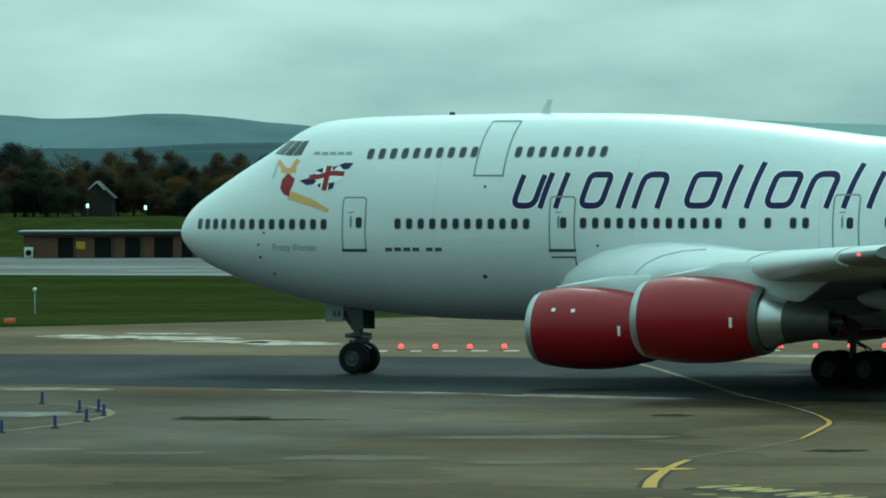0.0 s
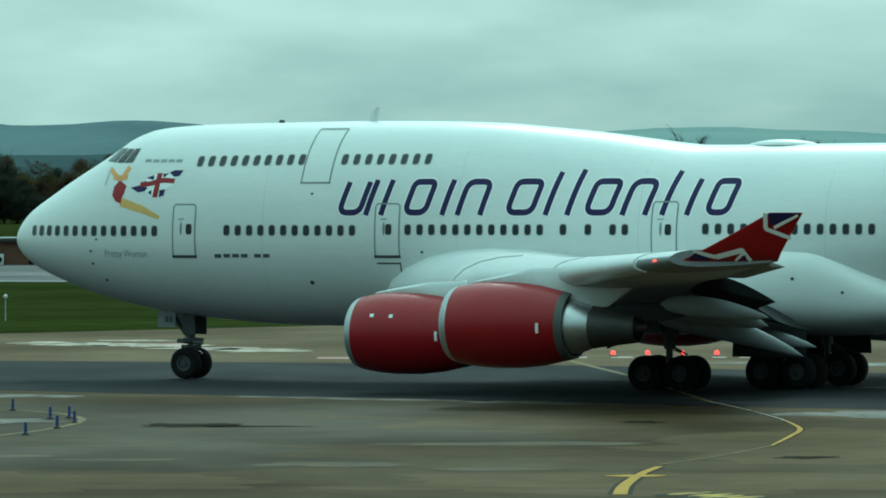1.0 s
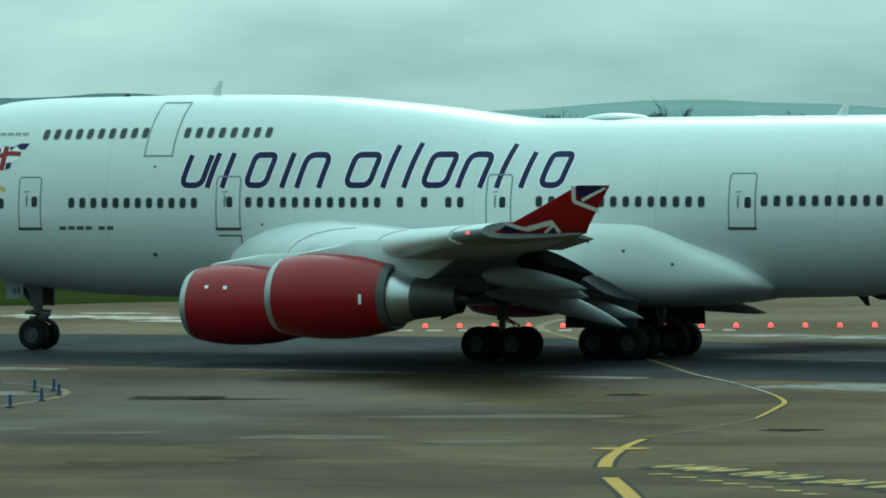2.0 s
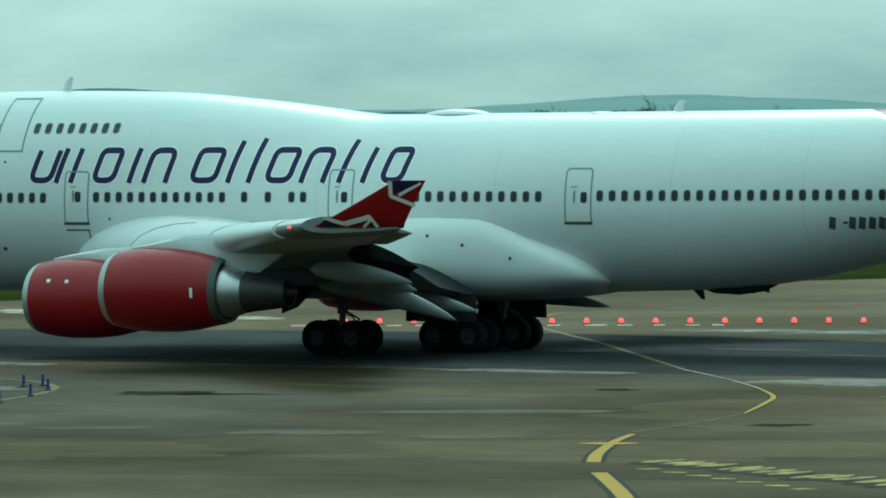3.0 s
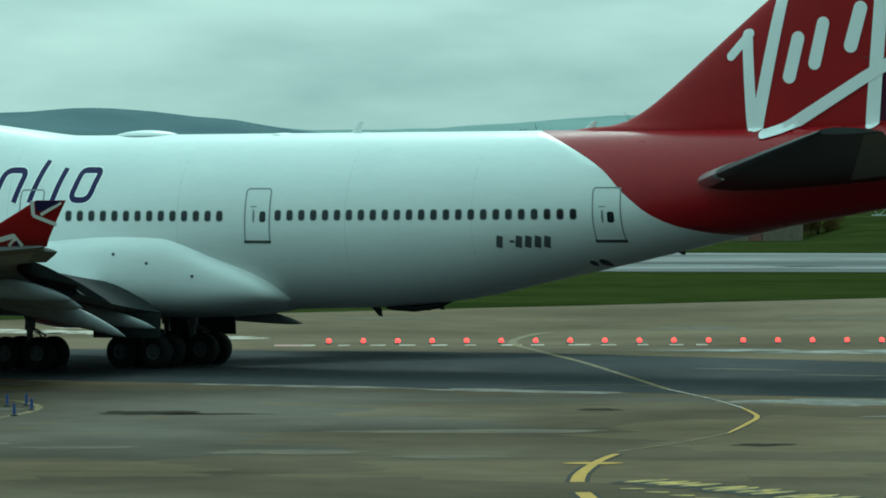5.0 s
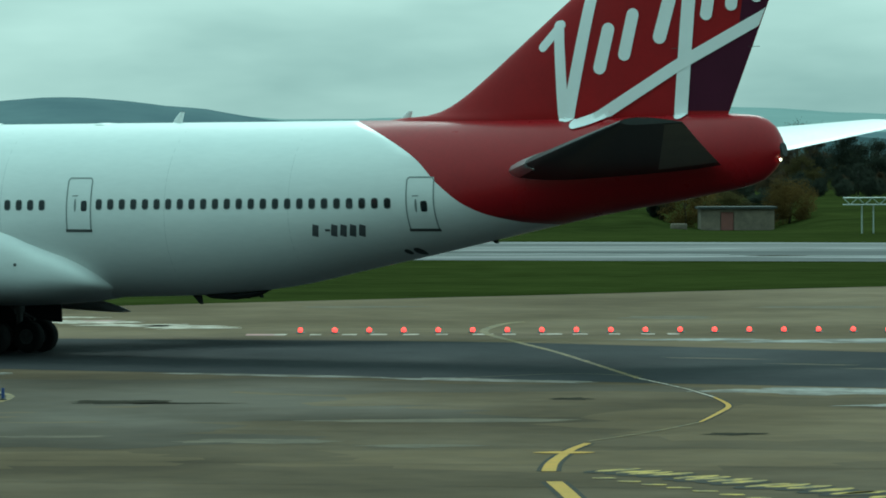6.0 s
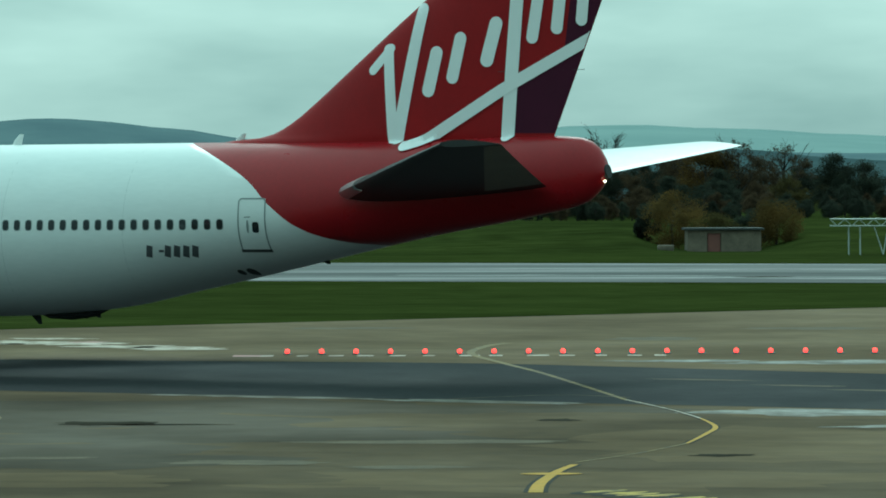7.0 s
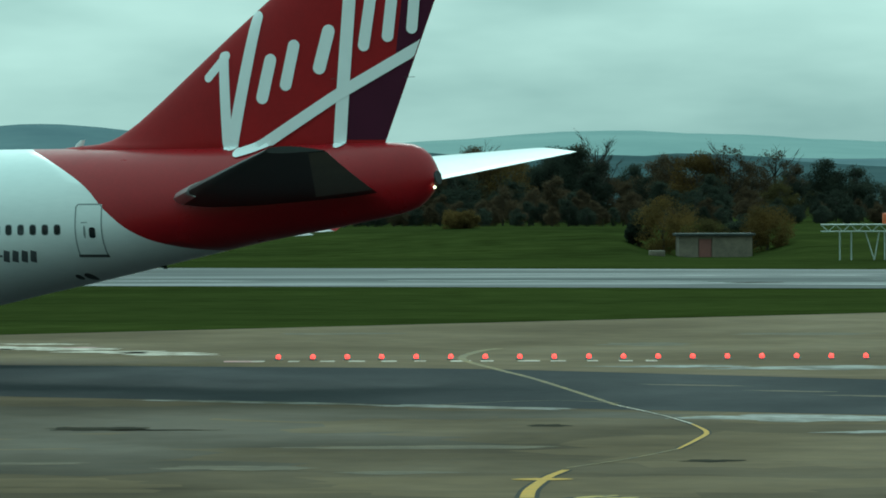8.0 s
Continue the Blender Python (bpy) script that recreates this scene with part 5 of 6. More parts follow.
def livery_parts(plane):
    def strokes(name, rows, mats, label="", parent=plane, off=0.010):
        for r in rows:
            bm = bmesh.new()
            bar(bm, *r, off=off)
            part(name, bm, mats, parent, label, smooth=False)

    # the airline's mark as plain shapes: rounded loops, arches and bars, navy with a white edge
    lean = 0.285
    foot, head = 6.62, 7.80

    def at(x, z):
        return (x + lean * (z - 6.6), z)
    marks = [[at(16.27, head), at(16.27, foot), at(17.16, foot), at(17.16, head)]]
    for a, b in ((19.13, 20.01), (23.53, 24.57), (26.86, 27.85), (31.89, 32.73)):
        m = (a + b) / 2
        marks.append([at(m, head), at(a, head), at(a, foot), at(b, foot), at(b, head), at(m - .01, head)])
    for a, b in ((21.43, 22.40), (28.42, 29.36)):
        marks.append([at(a, foot - .1), at(a, head), at(b, head), at(b, foot - .1)])
    for x, z1 in ((17.46, 7.88), (18.12, 7.88), (20.77, 7.88), (25.19, 8.16), (26.10, 8.25), (30.07, 8.19), (31.10, 7.88)):
        marks.append([at(x, foot - .1), at(x, z1)])
    for pts in marks:
        for name, w, off, m, lab in (("title_edge", .35, .007, BRIGHT, "white edge of a navy shape"), ("title_shape", .235, .011, NAVY, "navy painted slanted shape")):
            bm = bmesh.new()
            stroke(bm, pts, w, off, .34)
            part(name, bm, m, plane, lab, smooth=False)
    strokes("registration_bar", [(50.73, 5.25, 50.63, 4.80, 0.25, 0.25), (51.08, 5.04, 51.28, 5.04, 0.09, 0.09), (51.50, 5.25, 51.39, 4.81, 0.25, 0.25), (51.88, 5.25, 51.76, 4.81, 0.25, 0.25), (52.26, 5.25, 52.14, 4.81, 0.25, 0.25), (52.63, 5.25, 52.51, 4.81, 0.25, 0.25)], TEXT_DARK, "dark registration bar", off=0.010)
    strokes("type_bar", [(10.75, 4.93, 11.05, 4.93, 0.14, 0.14), (11.15, 4.94, 11.44, 4.94, 0.14, 0.14), (11.54, 4.94, 11.84, 4.94, 0.14, 0.14), (11.94, 4.94, 12.23, 4.94, 0.14, 0.14), (12.53, 4.94, 12.82, 4.94, 0.14, 0.14), (12.92, 4.94, 13.21, 4.94, 0.14, 0.14)], TEXT_DARK, "dark type marking bar", off=0.010)
    strokes("small_marking_bar", [(7.10, 8.67, 7.39, 8.67, 0.11, 0.11), (7.47, 8.66, 7.76, 8.66, 0.11, 0.11), (7.84, 8.66, 8.13, 8.66, 0.11, 0.11), (8.21, 8.66, 8.49, 8.66, 0.11, 0.11), (8.57, 8.66, 8.86, 8.66, 0.11, 0.11)], TEXT_GREY, "faint grey marking bar", off=0.010)
    strokes("painted_pale_shape", [(5.43, 8.43, 5.36, 7.70, 0.18, 0.09)], SILVER_FIG, "pale grey painted shape", off=0.008)
    strokes("painted_orange_shape", [(5.43, 8.36, 6.03, 7.92, 0.16, 0.20), (6.42, 8.43, 6.15, 7.90, 0.23, 0.20), (5.71, 8.01, 6.45, 8.01, 0.18, 0.18)], ORANGE, "orange painted shape", off=0.009)
    strokes("painted_ochre_shape", [(6.32, 7.04, 7.26, 6.77, 0.34, 0.30), (7.26, 6.79, 8.21, 6.42, 0.30, 0.14)], YELLOW_FIG, "ochre painted shape", off=0.009)
    bm = bmesh.new()
    fan_patch(bm, [(6.09, 7.90), (6.48, 7.67), (6.42, 7.41), (6.33, 7.19), (6.33, 6.97), (6.05, 7.06), (5.84, 7.30), (5.85, 7.63)], 0.010)
    part("painted_red_shape", bm, RED, plane, "red painted shape", smooth=False)
    def patch(name, outline, off, m, lab):
        bm = bmesh.new()
        fan_patch(bm, outline, off)
        part(name, bm, m, plane, lab, smooth=False)

    patch("painted_flag", [(7.08, 7.66), (7.48, 8.02), (7.85, 8.16), (8.33, 8.18), (8.74, 7.97), (8.72, 7.70), (8.40, 7.54), (8.34, 7.27), (8.02, 7.19), (7.70, 7.25), (7.48, 7.40)], .008, BRIGHT, "white ground of a waving flag")
    patch("flag_tail", [(6.70, 7.60), (7.14, 7.70), (7.52, 7.60), (7.40, 7.46), (7.08, 7.42)], .010, NAVY, "navy trailing end of a waving flag")
    for outline in ([(7.36, 7.98), (7.72, 8.10), (7.74, 7.90)], [(8.09, 7.50), (8.36, 7.54), (8.33, 7.30), (8.10, 7.22)], [(7.56, 7.42), (7.72, 7.52), (7.74, 7.30)], [(8.12, 8.14), (8.40, 8.17), (8.20, 7.98)], [(7.20, 7.72), (7.34, 7.88), (7.52, 7.78)]):
        patch("flag_navy_corner", outline, .011, NAVY, "navy corner of a waving flag")
    patch("flag_navy_corner", [(8.42, 8.20), (8.66, 8.29), (9.05, 8.28), (8.90, 8.05), (8.66, 8.04)], .012, NAVY, "navy corner of a waving flag")
    for pts, w in (([(7.98, 8.17), (7.96, 7.7), (7.92, 7.22)], .24), ([(7.14, 7.72), (7.6, 7.74), (8.1, 7.90), (8.73, 7.86)], .19)):
        bm = bmesh.new()
        stroke(bm, pts, w, .014, .3)
        part("flag_red_band", bm, RED, plane, "red band of a waving flag", smooth=False)
    txt = bpy.data.curves.new("name_lettering", "FONT")
    txt.body, txt.size = "Pretty Woman", 0.40
    holder = bpy.data.objects.new("name_lettering", txt)
    me = bpy.data.meshes.new_from_object(holder)
    wide = max(v.co.x for v in me.vertices)
    for v in me.vertices:
        v.co = skin(5.57 + v.co.x / wide * 2.05, 4.87 + v.co.y, 0.01)
    me.materials.clear()
    me.materials.append(TEXT_GREY)
    ob = new("name_lettering", me)
    ob.parent = plane
    tagged(ob, "faded grey painted name")


PATH = [(0.0, 0.000), (0.5, 3.118), (1.0, 6.266), (1.5, 9.432), (3.0, 18.928), (3.5, 22.172), (4.0, 25.447), (5.5, 35.378), (6.0, 38.749), (6.5, 42.114), (7.0, 45.493), (7.5, 48.929), (8.0, 52.369)]
YAW = 26.770
START = (-12.695, 247.568)


def along(t):
    return float(pchip([r[0] for r in PATH], [r[1] for r in PATH])(t))


def build_airliner():
    plane = tagged(new("airliner"), "white four-engined jumbo jet with red tail and red engines, taxiing", "aircraft")
    fuselage_parts(plane)
    door_parts(plane)
    window_parts(plane)
    wing_parts(plane, 1)
    wing_parts(plane, -1)
    tail_parts(plane)
    gear_parts(plane)
    livery_parts(plane)
    return plane


# ---- beyond the runway ----
def build_shed():
    x, y = SHED
    shed = tagged(new("brick_shed"), "low flat-roofed stained grey shed in a grass bank", "shed")
    w, d, hgt = 7.4, 5.0, 2.15
    bm = bmesh.new()
    box(bm, -w / 2, -1.75, -d / 2, d / 2, -.2, hgt, .03)
    box(bm, -.35, w / 2, -d / 2, d / 2, -.2, hgt, .03)
    box(bm, -1.75, -.35, -d / 2 + .25, d / 2, -.2, hgt)
    box(bm, -1.75, -.35, -d / 2, -d / 2 + .25, 1.85, hgt)
    part("wall", bm, RENDERED, shed, "stained grey block walls", smooth=False)
    bm = bmesh.new()
    box(bm, -w / 2 - .3, w / 2 + .3, -d / 2 - .3, d / 2 + .3, hgt, hgt + .24, .04)
    part("roof", bm, ROOF, shed, "dark flat roof slab", smooth=False)
    bm = bmesh.new()
    box(bm, -1.68, -.42, -d / 2 + .12, -d / 2 + .2, 0, 1.84, .01)
    part("door", bm, DOOR_RED, shed, "faded red door", smooth=False)
    shed.matrix_basis = pose(x, y, ground_height(x, y), 0, 0, 1)
    bm = bmesh.new()
    box(bm, -.8, .8, -.5, .5, -.1, .5, .08)
    r = tagged(finish(bm, "concrete_block", RENDERED), "low grey concrete block beside the shed", "concrete block")
    r.matrix_basis = pose(27.6, 617.5, ground_height(27.6, 617.5))


def build_gantry():
    g = tagged(new("lighting_gantry"), "pale steel lattice gantry on thin posts", "gantry")
    for z in (2.75, 3.4):
        for yy in (-.5, .5):
            bm = bmesh.new()
            tube(bm, [(0, yy, z), (14, yy, z)], .06, 8)
            part("rail", bm, GANTRY, g)
    for k in range(20):
        bm = bmesh.new()
        a, b = .7 * k, .7 * (k + 1)
        for yy in (-.5, .5):
            tube(bm, [(a, yy, 2.75 if k % 2 else 3.4), (b, yy, 3.4 if k % 2 else 2.75)], .035, 6)
        tube(bm, [(b, -.5, 3.4), (b, .5, 3.4)], .03, 6)
        part("lattice_bay", bm, GANTRY, g)
    bm = bmesh.new()
    box(bm, 0, 14, -.5, .5, 3.41, 3.46)
    part("deck", bm, GANTRY, g, smooth=False)
    for x in (1.8, 2.9, 6.1, 8.9):
        bm = bmesh.new()
        tube(bm, [(x, 0, -.1), (x, 0, 2.8)], .07, 8)
        part("post", bm, GANTRY, g)
    for x in (4.6, 5.6):
        bm = bmesh.new()
        tube(bm, [(5.1, 0, 0), (x, 0, 2.8)] if x > 5 else [(5.1, 0, 0), (4.2, 0, 2.8)], .06, 8)
        part("brace", bm, GANTRY, g)
    bm = bmesh.new()
    box(bm, 5.9, 6.7, -.4, .4, 3.46, 4.5, .05)
    part("lamp_box", bm, ORANGE_PAINT, g, "orange box on the deck")
    g.matrix_basis = pose(42.3, 594, ground_height(48, 594), 0, 0, -2)


def build_garages():
    g = tagged(new("garage_block"), "long low brown brick garage block with flat roof", "garages")
    x0, x1, hgt, d = -43.6, -22.0, 2.35, 6.0
    px = lambda p: -43.5 + (p - 45) * 0.0522
    gaps = [(px(103), px(130)), (px(167), px(196)), (px(220), px(247)), (px(271), px(304)), (px(319), px(338)), (px(360), px(390)), (px(410), px(440))]
    y = 564.0
    edges = [x0] + [v for p in gaps for v in p] + [x1]
    for k in range(0, len(edges), 2):
        bm = bmesh.new()
        box(bm, edges[k], edges[k + 1], y, y + .35, -.1, hgt)
        part("pier", bm, BRICK, g, "brown brick pier", smooth=False)
    for a, b in gaps:
        bm = bmesh.new()
        box(bm, a, b, y + .02, y + .33, 1.85, hgt)
        part("lintel", bm, BRICK, g, smooth=False)
    bm = bmesh.new()
    box(bm, x0, x0 + .3, y + .35, y + d, -.1, hgt)
    box(bm, x1 - .3, x1, y + .35, y + d, -.1, hgt)
    box(bm, x0 + .3, x1 - .3, y + d - .3, y + d, -.1, hgt)
    part("wall", bm, BRICK, g, smooth=False)
    for a, b in gaps:
        bm = bmesh.new()
        box(bm, a, b, y + .18, y + .24, 0, 1.86)
        for j in range(4):
            box(bm, a + .03, b - .03, y + .15, y + .18, .1 + .44 * j, .46 + .44 * j)
        part("garage_door", bm, DOOR_DARK, g, "dark closed garage door", smooth=False)
    bm = bmesh.new()
    box(bm, x0 - .5, x1 + .3, y - .5, y + d + .2, hgt, hgt + .14, .02)
    part("roof", bm, ROOF_EDGE, g, "flat roof with pale edge", smooth=False)
    bm = bmesh.new()
    box(bm, x0 - .42, x1 + .22, y - .44, y - .38, hgt - .24, hgt)
    part("fascia", bm, ROOF, g, "dark fascia board", smooth=False)
    for k in (2, 4, 6):
        bm = bmesh.new()
        tube(bm, [(edges[k] + .2, y - .06, 0), (edges[k] + .2, y - .06, hgt)], .05, 8)
        part("downpipe", bm, ROOF, g)
    s = finish(bmesh_box((-.45, .45, -.02, .02, -.35, .35)), "warning_sign", SIGN_YELLOW, smooth=False)
    tagged(s, "small yellow sign fixed to brick wall", "sign").matrix_basis = pose(px(142), y - .03, 1.15)
    a = tagged(new("air_conditioner"), "pale boxed air conditioner beside brick garages", "air conditioner")
    bm = bmesh.new()
    box(bm, -.4, .4, -.25, .25, 0, 1.0, .05)
    part("casing", bm, PALE_BOX, a)
    bm = bmesh.new()
    tube(bm, [(0, -.29, .5), (0, -.24, .5)], .27, 18)
    part("fan_grille", bm, DOOR_DARK, a)
    a.matrix_basis = pose(px(53), y - .6, 0)


def bmesh_box(b):
    bm = bmesh.new()
    box(bm, *b, bevel=.01)
    return bm


def build_houses():
    h = tagged(new("house"), "dark house with white bargeboards among trees", "house")
    bm = bmesh.new()
    box(bm, -2.2, 2.2, 0, 7, -1, 3.2)
    part("wall", bm, HOUSE_WALL, h, smooth=False)
    bm = bmesh.new()
    loft(bm, [[(-2.6, y, 2.9), (0, y, 5.3), (2.6, y, 2.9), (2.4, y, 2.75), (0, y, 5.0), (-2.4, y, 2.75)] for y in (-.3, 7.3)])
    bmesh.ops.recalc_face_normals(bm, faces=bm.faces)
    part("roof", bm, ROOF, h, "dark pitched roof", smooth=False)
    bm = bmesh.new()
    loft(bm, [[(-2.2, y, 2.95), (0, y, 5.02), (2.2, y, 2.95), (2.2, y, 2.9), (-2.2, y, 2.9)] for y in (.02, 6.9)])
    part("gable", bm, HOUSE_WALL, h, smooth=False)
    for s_ in (-1, 1):
        bm = bmesh.new()
        loft(bm, [[(s_ * 1.15, y, 4.12), (0, y, 5.25), (0, y, 5.08), (s_ * 1.15, y, 3.95)] for y in (-.36, -.31)])
        bmesh.ops.recalc_face_normals(bm, faces=bm.faces)
        part("bargeboard", bm, PALE_BOX, h, "white bargeboard", smooth=False)
    h.matrix_basis = pose(-41.9, 640, 2.9) @ Matrix.Diagonal((.75, .75, .75, 1))
    b = tagged(new("long_shed"), "long dark flat-roofed shed below trees", "shed")
    bm = bmesh.new()
    box(bm, -37.5, -21, 650, 656, 0, 4.4)
    part("wall", bm, HOUSE_WALL, b, smooth=False)
    bm = bmesh.new()
    box(bm, -37.8, -20.7, 649.7, 656.3, 4.4, 4.65)
    part("roof", bm, ROOF, b, smooth=False)
    bm = bmesh.new()
    box(bm, -51.5, -43.5, 652, 658, 0, 2.5)
    c = tagged(finish(bm, "container", HOUSE_WALL, smooth=False), "dark green metal container under trees", "container")
    lamp = tagged(new("flood_lamp"), "small lit white flood lamp on a pole", "lamp", "flood lamps")
    bm = bmesh.new()
    tube(bm, [(0, 0, -4.2), (0, 0, 0)], .05, 8)
    part("pole", bm, DARK_METAL, lamp)
    bm = bmesh.new()
    box(bm, -.13, .13, -.15, .05, 0, .42, .03)
    part("lamp_head", bm, WHITE_LAMP, lamp)
    copy_thing(lamp, pose(-35.7, 620, 4.0))
    copy_thing(lamp, pose(-41.2, 606, 2.3))
    lamp.matrix_basis = pose(-41.5, 620, 4.2)


def crown_mesh(name, seed, rx, rz, z0, blobs, per, size, lobe=1.0):
    """Clumps of small leaves scattered on many lobes."""
    rng = np.random.default_rng(seed)
    verts, faces = [], []
    for b in range(blobs):
        a, u = rng.uniform(0, 2 * math.pi), rng.uniform(-1, 1)
        s = math.sqrt(max(0, 1 - u * u)) * rng.uniform(.35, .95)
        c = np.array([rx * s * math.cos(a), rx * s * math.sin(a), z0 + rz * u * rng.uniform(.5, 1.0)])
        br = rng.uniform(.20, .40) * rx * lobe
        n = int(per * rng.uniform(.6, 1.3))
        d = rng.normal(size=(n, 3))
        d /= np.linalg.norm(d, axis=1)[:, None]
        r = br * rng.uniform(.1, 1.12, n) ** .6
        p = c + d * r[:, None] * np.array([1, 1, .8])
        for q in p:
            e1 = rng.normal(size=3)
            e1 /= np.linalg.norm(e1)
            e2 = np.cross(e1, rng.normal(size=3))
            e2 /= np.linalg.norm(e2)
            k = size * rng.uniform(.5, 1.3)
            i = len(verts)
            verts += [tuple(q - e1 * k), tuple(q + e2 * k * .6), tuple(q + e1 * k), tuple(q - e2 * k * .6)]
            faces.append((i, i + 1, i + 2, i + 3))
    me = bpy.data.meshes.new(name)
    me.from_pydata(verts, [], faces)
    return me


def trunk_bm(seed, hgt, r, limbs, twigs=0):
    rnd = random.Random(seed)
    bm = bmesh.new()
    top = (rnd.uniform(-.3, .3), rnd.uniform(-.3, .3), hgt * .8)
    tube(bm, [(0, 0, -.4), (0, 0, hgt * .3), top], [r * 1.3, r, r * .25], 7)
    for k in range(limbs):
        z = hgt * rnd.uniform(.25, .7)
        a = rnd.uniform(0, 2 * math.pi)
        ln = hgt * rnd.uniform(.2, .38)
        mid = (ln * .5 * math.cos(a), ln * .5 * math.sin(a), z + ln * .45)
        end = (ln * .8 * math.cos(a), ln * .8 * math.sin(a), z + ln * 1.05)
        tube(bm, [(0, 0, z), mid, end], [r * .45, r * .25, r * .06], 5)
        for j in range(twigs):
            b = a + rnd.uniform(-1.2, 1.2)
            t = rnd.uniform(.3, 1)
            s = Vector((0, 0, z)).lerp(Vector(end), t)
            e = s + Vector((math.cos(b), math.sin(b), rnd.uniform(.5, 1.2))) * ln * .22
            tube(bm, [s, (s + e) / 2, e], [r * .1, r * .07, r * .03], 4)
    return bm


def make_tree(kind, seed, hgt, rx, rz, z0, blobs, per, size, limbs=7, twigs=0, words="", lobe=1.0):
    t = tagged(new("tree"), words, "tree", "trees beyond the runway")
    part("trunk", trunk_bm(seed, hgt, .2, limbs, twigs), BARK, t)
    if blobs:
        me = crown_mesh("crown", seed, rx, rz, z0, blobs, per, size, lobe)
        me.materials.append(LEAF[kind])
        c = new("crown", me)
        c.parent = t
    return t


def build_trees():
    protos = [
        make_tree("brown", 1, 9.0, 3.6, 4.2, 4.9, 60, 300, .10, words="tall brown autumn tree in a dense belt"),
        make_tree("green", 2, 9.5, 3.2, 4.5, 4.9, 60, 300, .10, words="tall dark green tree in a dense belt"),
        make_tree("rust", 3, 8.5, 3.8, 4.0, 4.9, 60, 300, .10, words="broad rusty autumn tree in a dense belt"),
        make_tree("olive", 4, 9.0, 3.4, 4.2, 4.8, 60, 300, .10, words="olive autumn tree in a dense belt"),
        make_tree("brown", 5, 10.0, 2.8, 3.6, 6.2, 110, 36, .09, 14, 12, words="thin half-bare autumn tree with open branches", lobe=.55),
        make_tree("green", 6, 9.2, 3.9, 4.2, 4.8, 60, 300, .10, words="broad dark green tree in a dense belt"),
        make_tree("brown", 7, 10.5, 2.4, 3.0, 7.0, 0, 0, .1, 18, 16, words="bare leafless tree with fine twigs"),
    ]
    crest = pchip([-120, -62, -57.5, -52.4, -47.6, -44.5, -40, -34.5, -30, -20, 0, 6.6, 12.1, 15.5, 20, 23.5, 26.5, 29.7, 31.8, 35.2, 38, 42, 43.5, 49.4, 52.1, 54.2, 58.2, 62, 75, 120],
                  [9.5, 9.8, 10.9, 9.4, 10.5, 9.7, 10.3, 9.8, 10.7, 10.4, 10.4, 11.1, 12.3, 11.6, 11.6, 12.8, 11.4, 10.5, 9.6, 11.8, 12.2, 11.1, 9.8, 10.4, 10.2, 9.1, 8.1, 8.6, 8.8, 9])
    rnd = random.Random(11)
    place = []
    for row, (y, gap, k, pick) in enumerate(((772, 5.0, 1.0, (0, 1, 3, 4, 0, 5)), (752, 4.2, .86, (0, 1, 0, 3, 5)), (732, 4.4, .68, (0, 5, 0, 1, 3)), (716, 3.6, .48, (0, 5, 0, 1)), (706, 2.2, .34, (0, 5, 0, 1)), (699, 1.5, .25, (5, 0, 1, 5)))):
        x = -84.0 + row * 1.7
        while x < 84:
            top = (crest(x) - 2.4) * k * rnd.uniform(.90, 1.06)
            place.append((rnd.choice(pick), x + rnd.uniform(-1.2, 1.2), y + rnd.uniform(-5, 5), top))
            x += gap * rnd.uniform(.75, 1.2)
    # taller ones that stand out of the belt
    place += [(1, 24.2, 748, 10.0), (6, 26.2, 748, 10.3), (4, 11.5, 752, 9.6), (2, 14.5, 752, 9.3), (2, 38.0, 742, 9.5), (4, 42.0, 742, 9.6), (4, 47.5, 745, 9.0), (1, 53.5, 742, 8.2), (5, 57.0, 742, 7.6), (3, -48.5, 700, 6.2), (2, -45.5, 702, 5.6), (1, -55.5, 712, 8.6), (2, -36.4, 690, 4.6), (3, -33.0, 692, 4.4), (2, -30.2, 692, 5.0), (3, -39.0, 690, 4.0), (2, -50.5, 696, 5.4)]
    for i, x, y, hgt in place:
        k = max(hgt, 2.5) / 9.6
        copy_thing(protos[i], pose(x, y, ground_height(x, y) - .2, 0, 0, rnd.uniform(0, 360)) @ Matrix.Diagonal((k * rnd.uniform(1.0, 1.25), k * 1.1, k, 1))).scale = (k * rnd.uniform(1.0, 1.25), k * 1.1, k)
    for k in range(26):
        x = -64 + 1.35 * k + rnd.uniform(-.5, .5)
        hedge = 4.4 + 1.6 * rnd.random() if x < -37 else 3.0 + rnd.random()
        y = (634 if x < -43 else 646) + rnd.uniform(-2, 2)
        sc = hedge / 9.6
        copy_thing(protos[rnd.choice((1, 5, 0))], pose(x, y, ground_height(x, y) - .3, 0, 0, rnd.uniform(0, 360))).scale = (sc * 1.2, sc * 1.2, sc)
    for n, p in enumerate(protos):
        p.matrix_basis = pose(-95 - 6 * n, 760, 2)
    # rounded bushes round the shed
    for kind, seed, x, y, rx, rz, words in (("gold", 21, 29.0, 633, 3.7, 3.0, "large rounded rusty autumn bush"), ("olive", 22, 33.4, 638, 2.9, 2.1, "rounded olive autumn bush"), ("gold", 23, 39.6, 633, 3.0, 2.4, "rounded rusty autumn bush"),
                                              ("green", 24, 37.0, 640, 2.6, 2.0, "dark green bush"), ("gold", 25, 8.5, 668, 2.2, 1.0, "low rusty bush"), ("green", 26, 26.5, 636, 1.5, 1.3, "small dark green bush")):
        b = tagged(new("bush"), words + " on a grass bank", "bush", "bushes on the bank")
        part("stem", trunk_bm(seed, rz * 1.4, .12, 6, 3), BARK, b)
        me = crown_mesh("crown", seed, rx, rz, rz * .95, 46, 420, .075)
        me.materials.append(LEAF[kind])
        c = new("crown", me)
        c.parent = b
        b.matrix_basis = pose(x, y, ground_height(x, y) - .15)


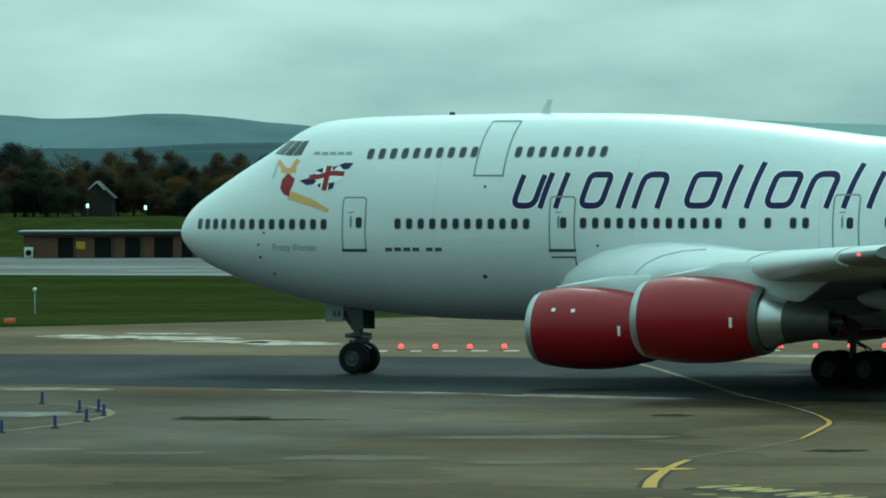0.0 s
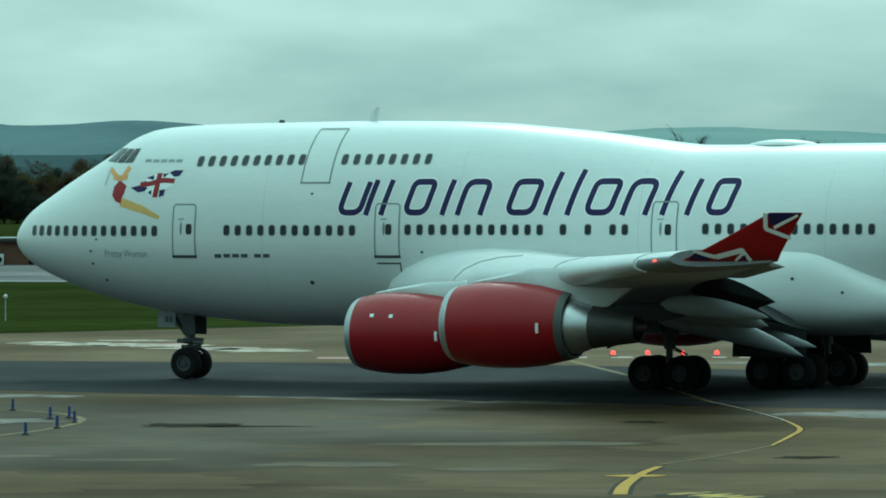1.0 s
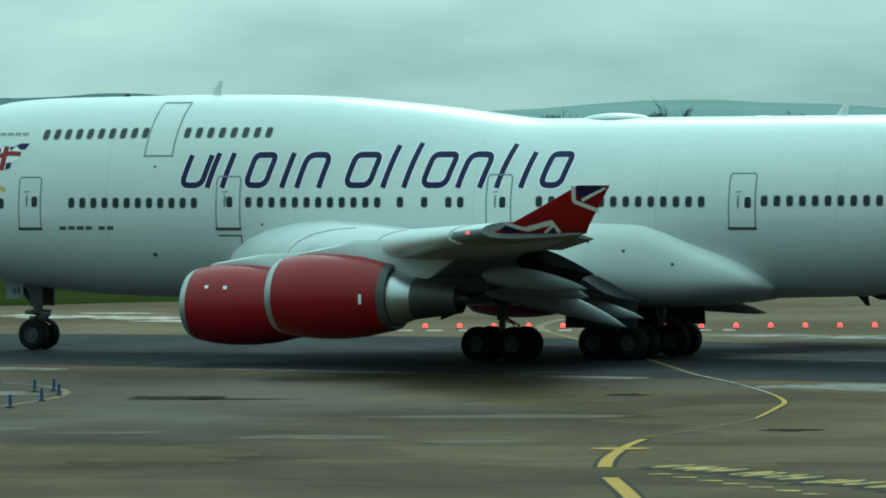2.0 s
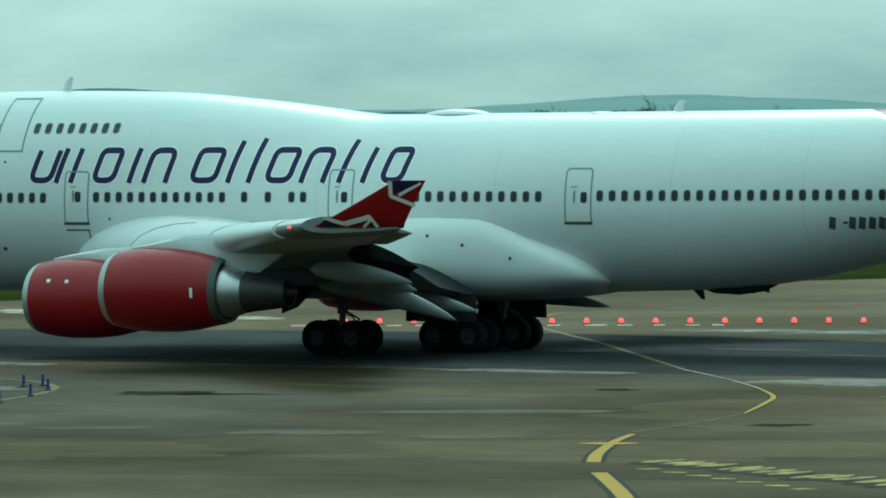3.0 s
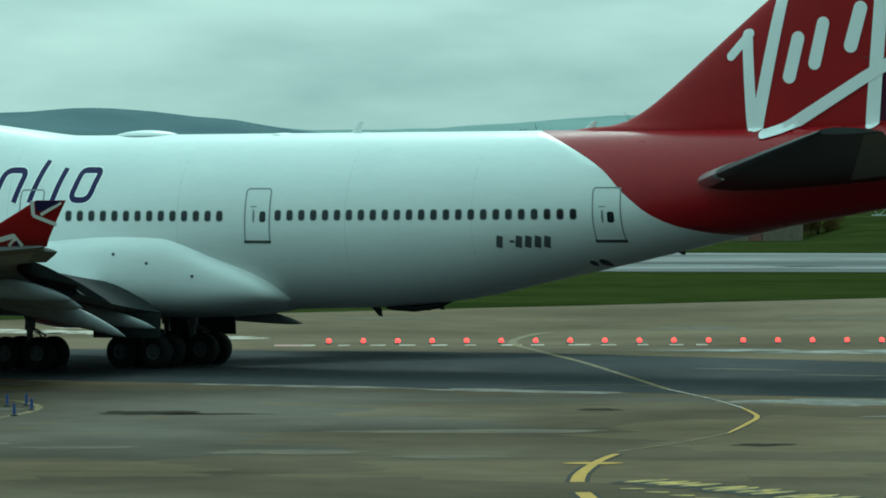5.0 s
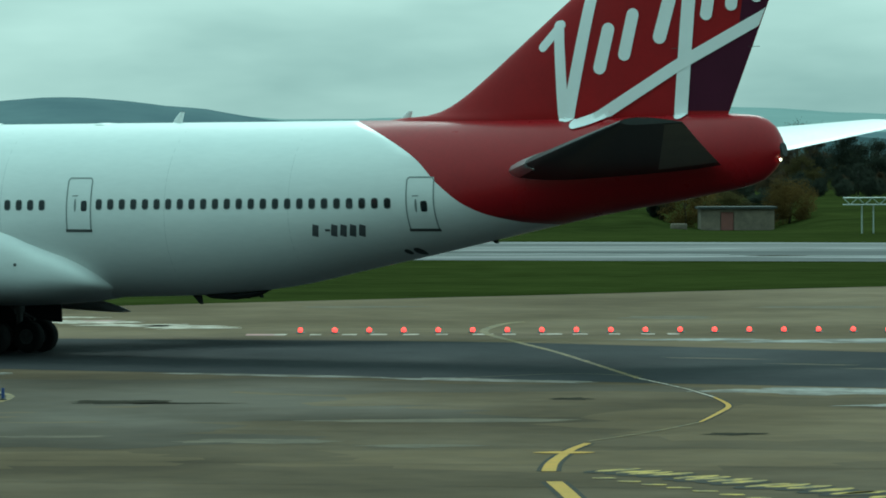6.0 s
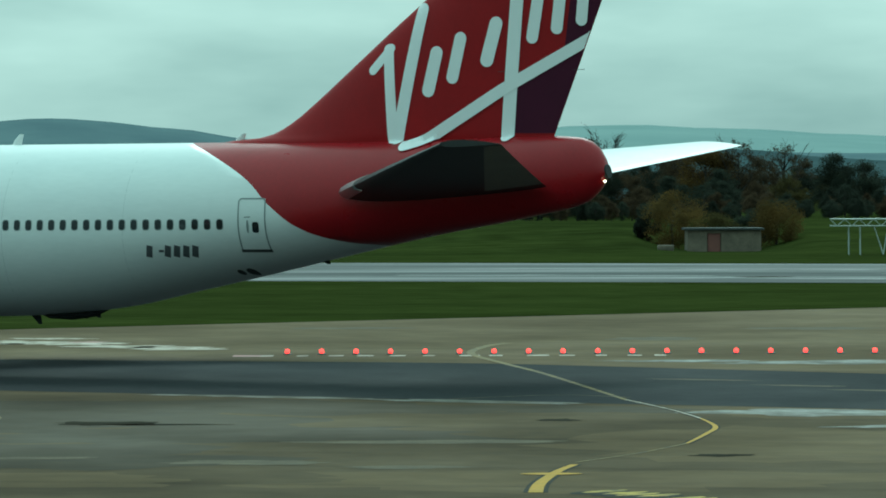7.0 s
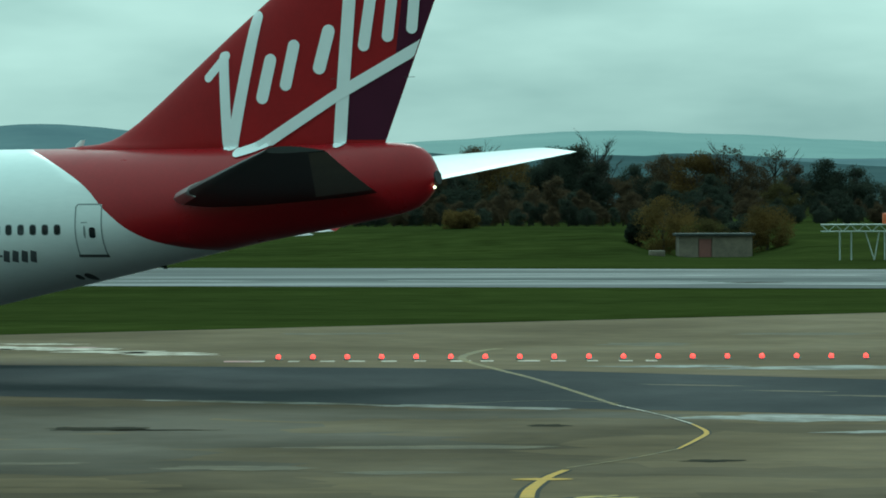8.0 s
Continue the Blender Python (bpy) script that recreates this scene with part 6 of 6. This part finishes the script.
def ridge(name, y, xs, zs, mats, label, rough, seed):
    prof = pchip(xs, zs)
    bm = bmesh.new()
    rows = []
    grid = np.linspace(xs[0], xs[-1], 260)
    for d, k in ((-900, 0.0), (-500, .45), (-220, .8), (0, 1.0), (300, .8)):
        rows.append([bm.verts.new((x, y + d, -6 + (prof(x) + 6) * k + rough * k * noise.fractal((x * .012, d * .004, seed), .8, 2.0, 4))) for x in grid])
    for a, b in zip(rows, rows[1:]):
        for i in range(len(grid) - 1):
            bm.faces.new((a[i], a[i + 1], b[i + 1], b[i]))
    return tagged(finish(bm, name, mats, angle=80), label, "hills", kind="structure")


def build_hills():
    ridge("backdrop_far_hills", 4550, [-1500, -420, -330, -254, -190, -139, -77, 0, 46, 100, 149, 210, 292, 368, 600, 1500], [45, 46, 44, 43, 39, 36, 31.5, 32.5, 35, 39, 42.2, 41, 37, 34, 39, 42], HILL[2], "moorland hills far off, pale with painted haze", 1.2, 3.0)
    ridge("backdrop_near_hills", 3500, [-1500, -320, -283, -255, -225, -198, -160, -130, -108, -85, -60, -30, 40, 300, 1500], [40, 38, 38.4, 36.4, 37.2, 38.6, 37.5, 34, 31.5, 27.5, 24.5, 22, 20, 18, 22], HILL[1], "moorland hill, blue-green with painted haze", 1.0, 7.0)
    ridge("backdrop_low_woods", 2300, [-1500, -200, -150, -100, -60, 0, 60, 120, 200, 1500], [17, 17, 15.5, 18, 16.5, 18.5, 17, 15, 12, 15], HILL[0], "wooded rise, dark blue-green with painted haze", 2.2, 9.0)


build_ground()
build_paving()
airliner = build_airliner()
build_markings()
build_stop_lights()
build_markers()
build_shed()
build_gantry()
build_garages()
build_houses()
build_trees()
build_hills()


def motions():
    a = radians(YAW)
    rows, spins = [], []
    for k in range(81):
        t = k / 10
        s_ = along(t)
        rows.append((t, pose(START[0] - s_ * math.cos(a), START[1] + s_ * math.sin(a), 0.03, 0, 0, -YAW)))
        spins.append((t, s_))
    walk(airliner, rows)
    for rim, x, y, r in WHEELS:
        walk(rim, [(t, pose(x, y, r, 0, -math.degrees(s_ / r), 0)) for t, s_ in spins])


motions()
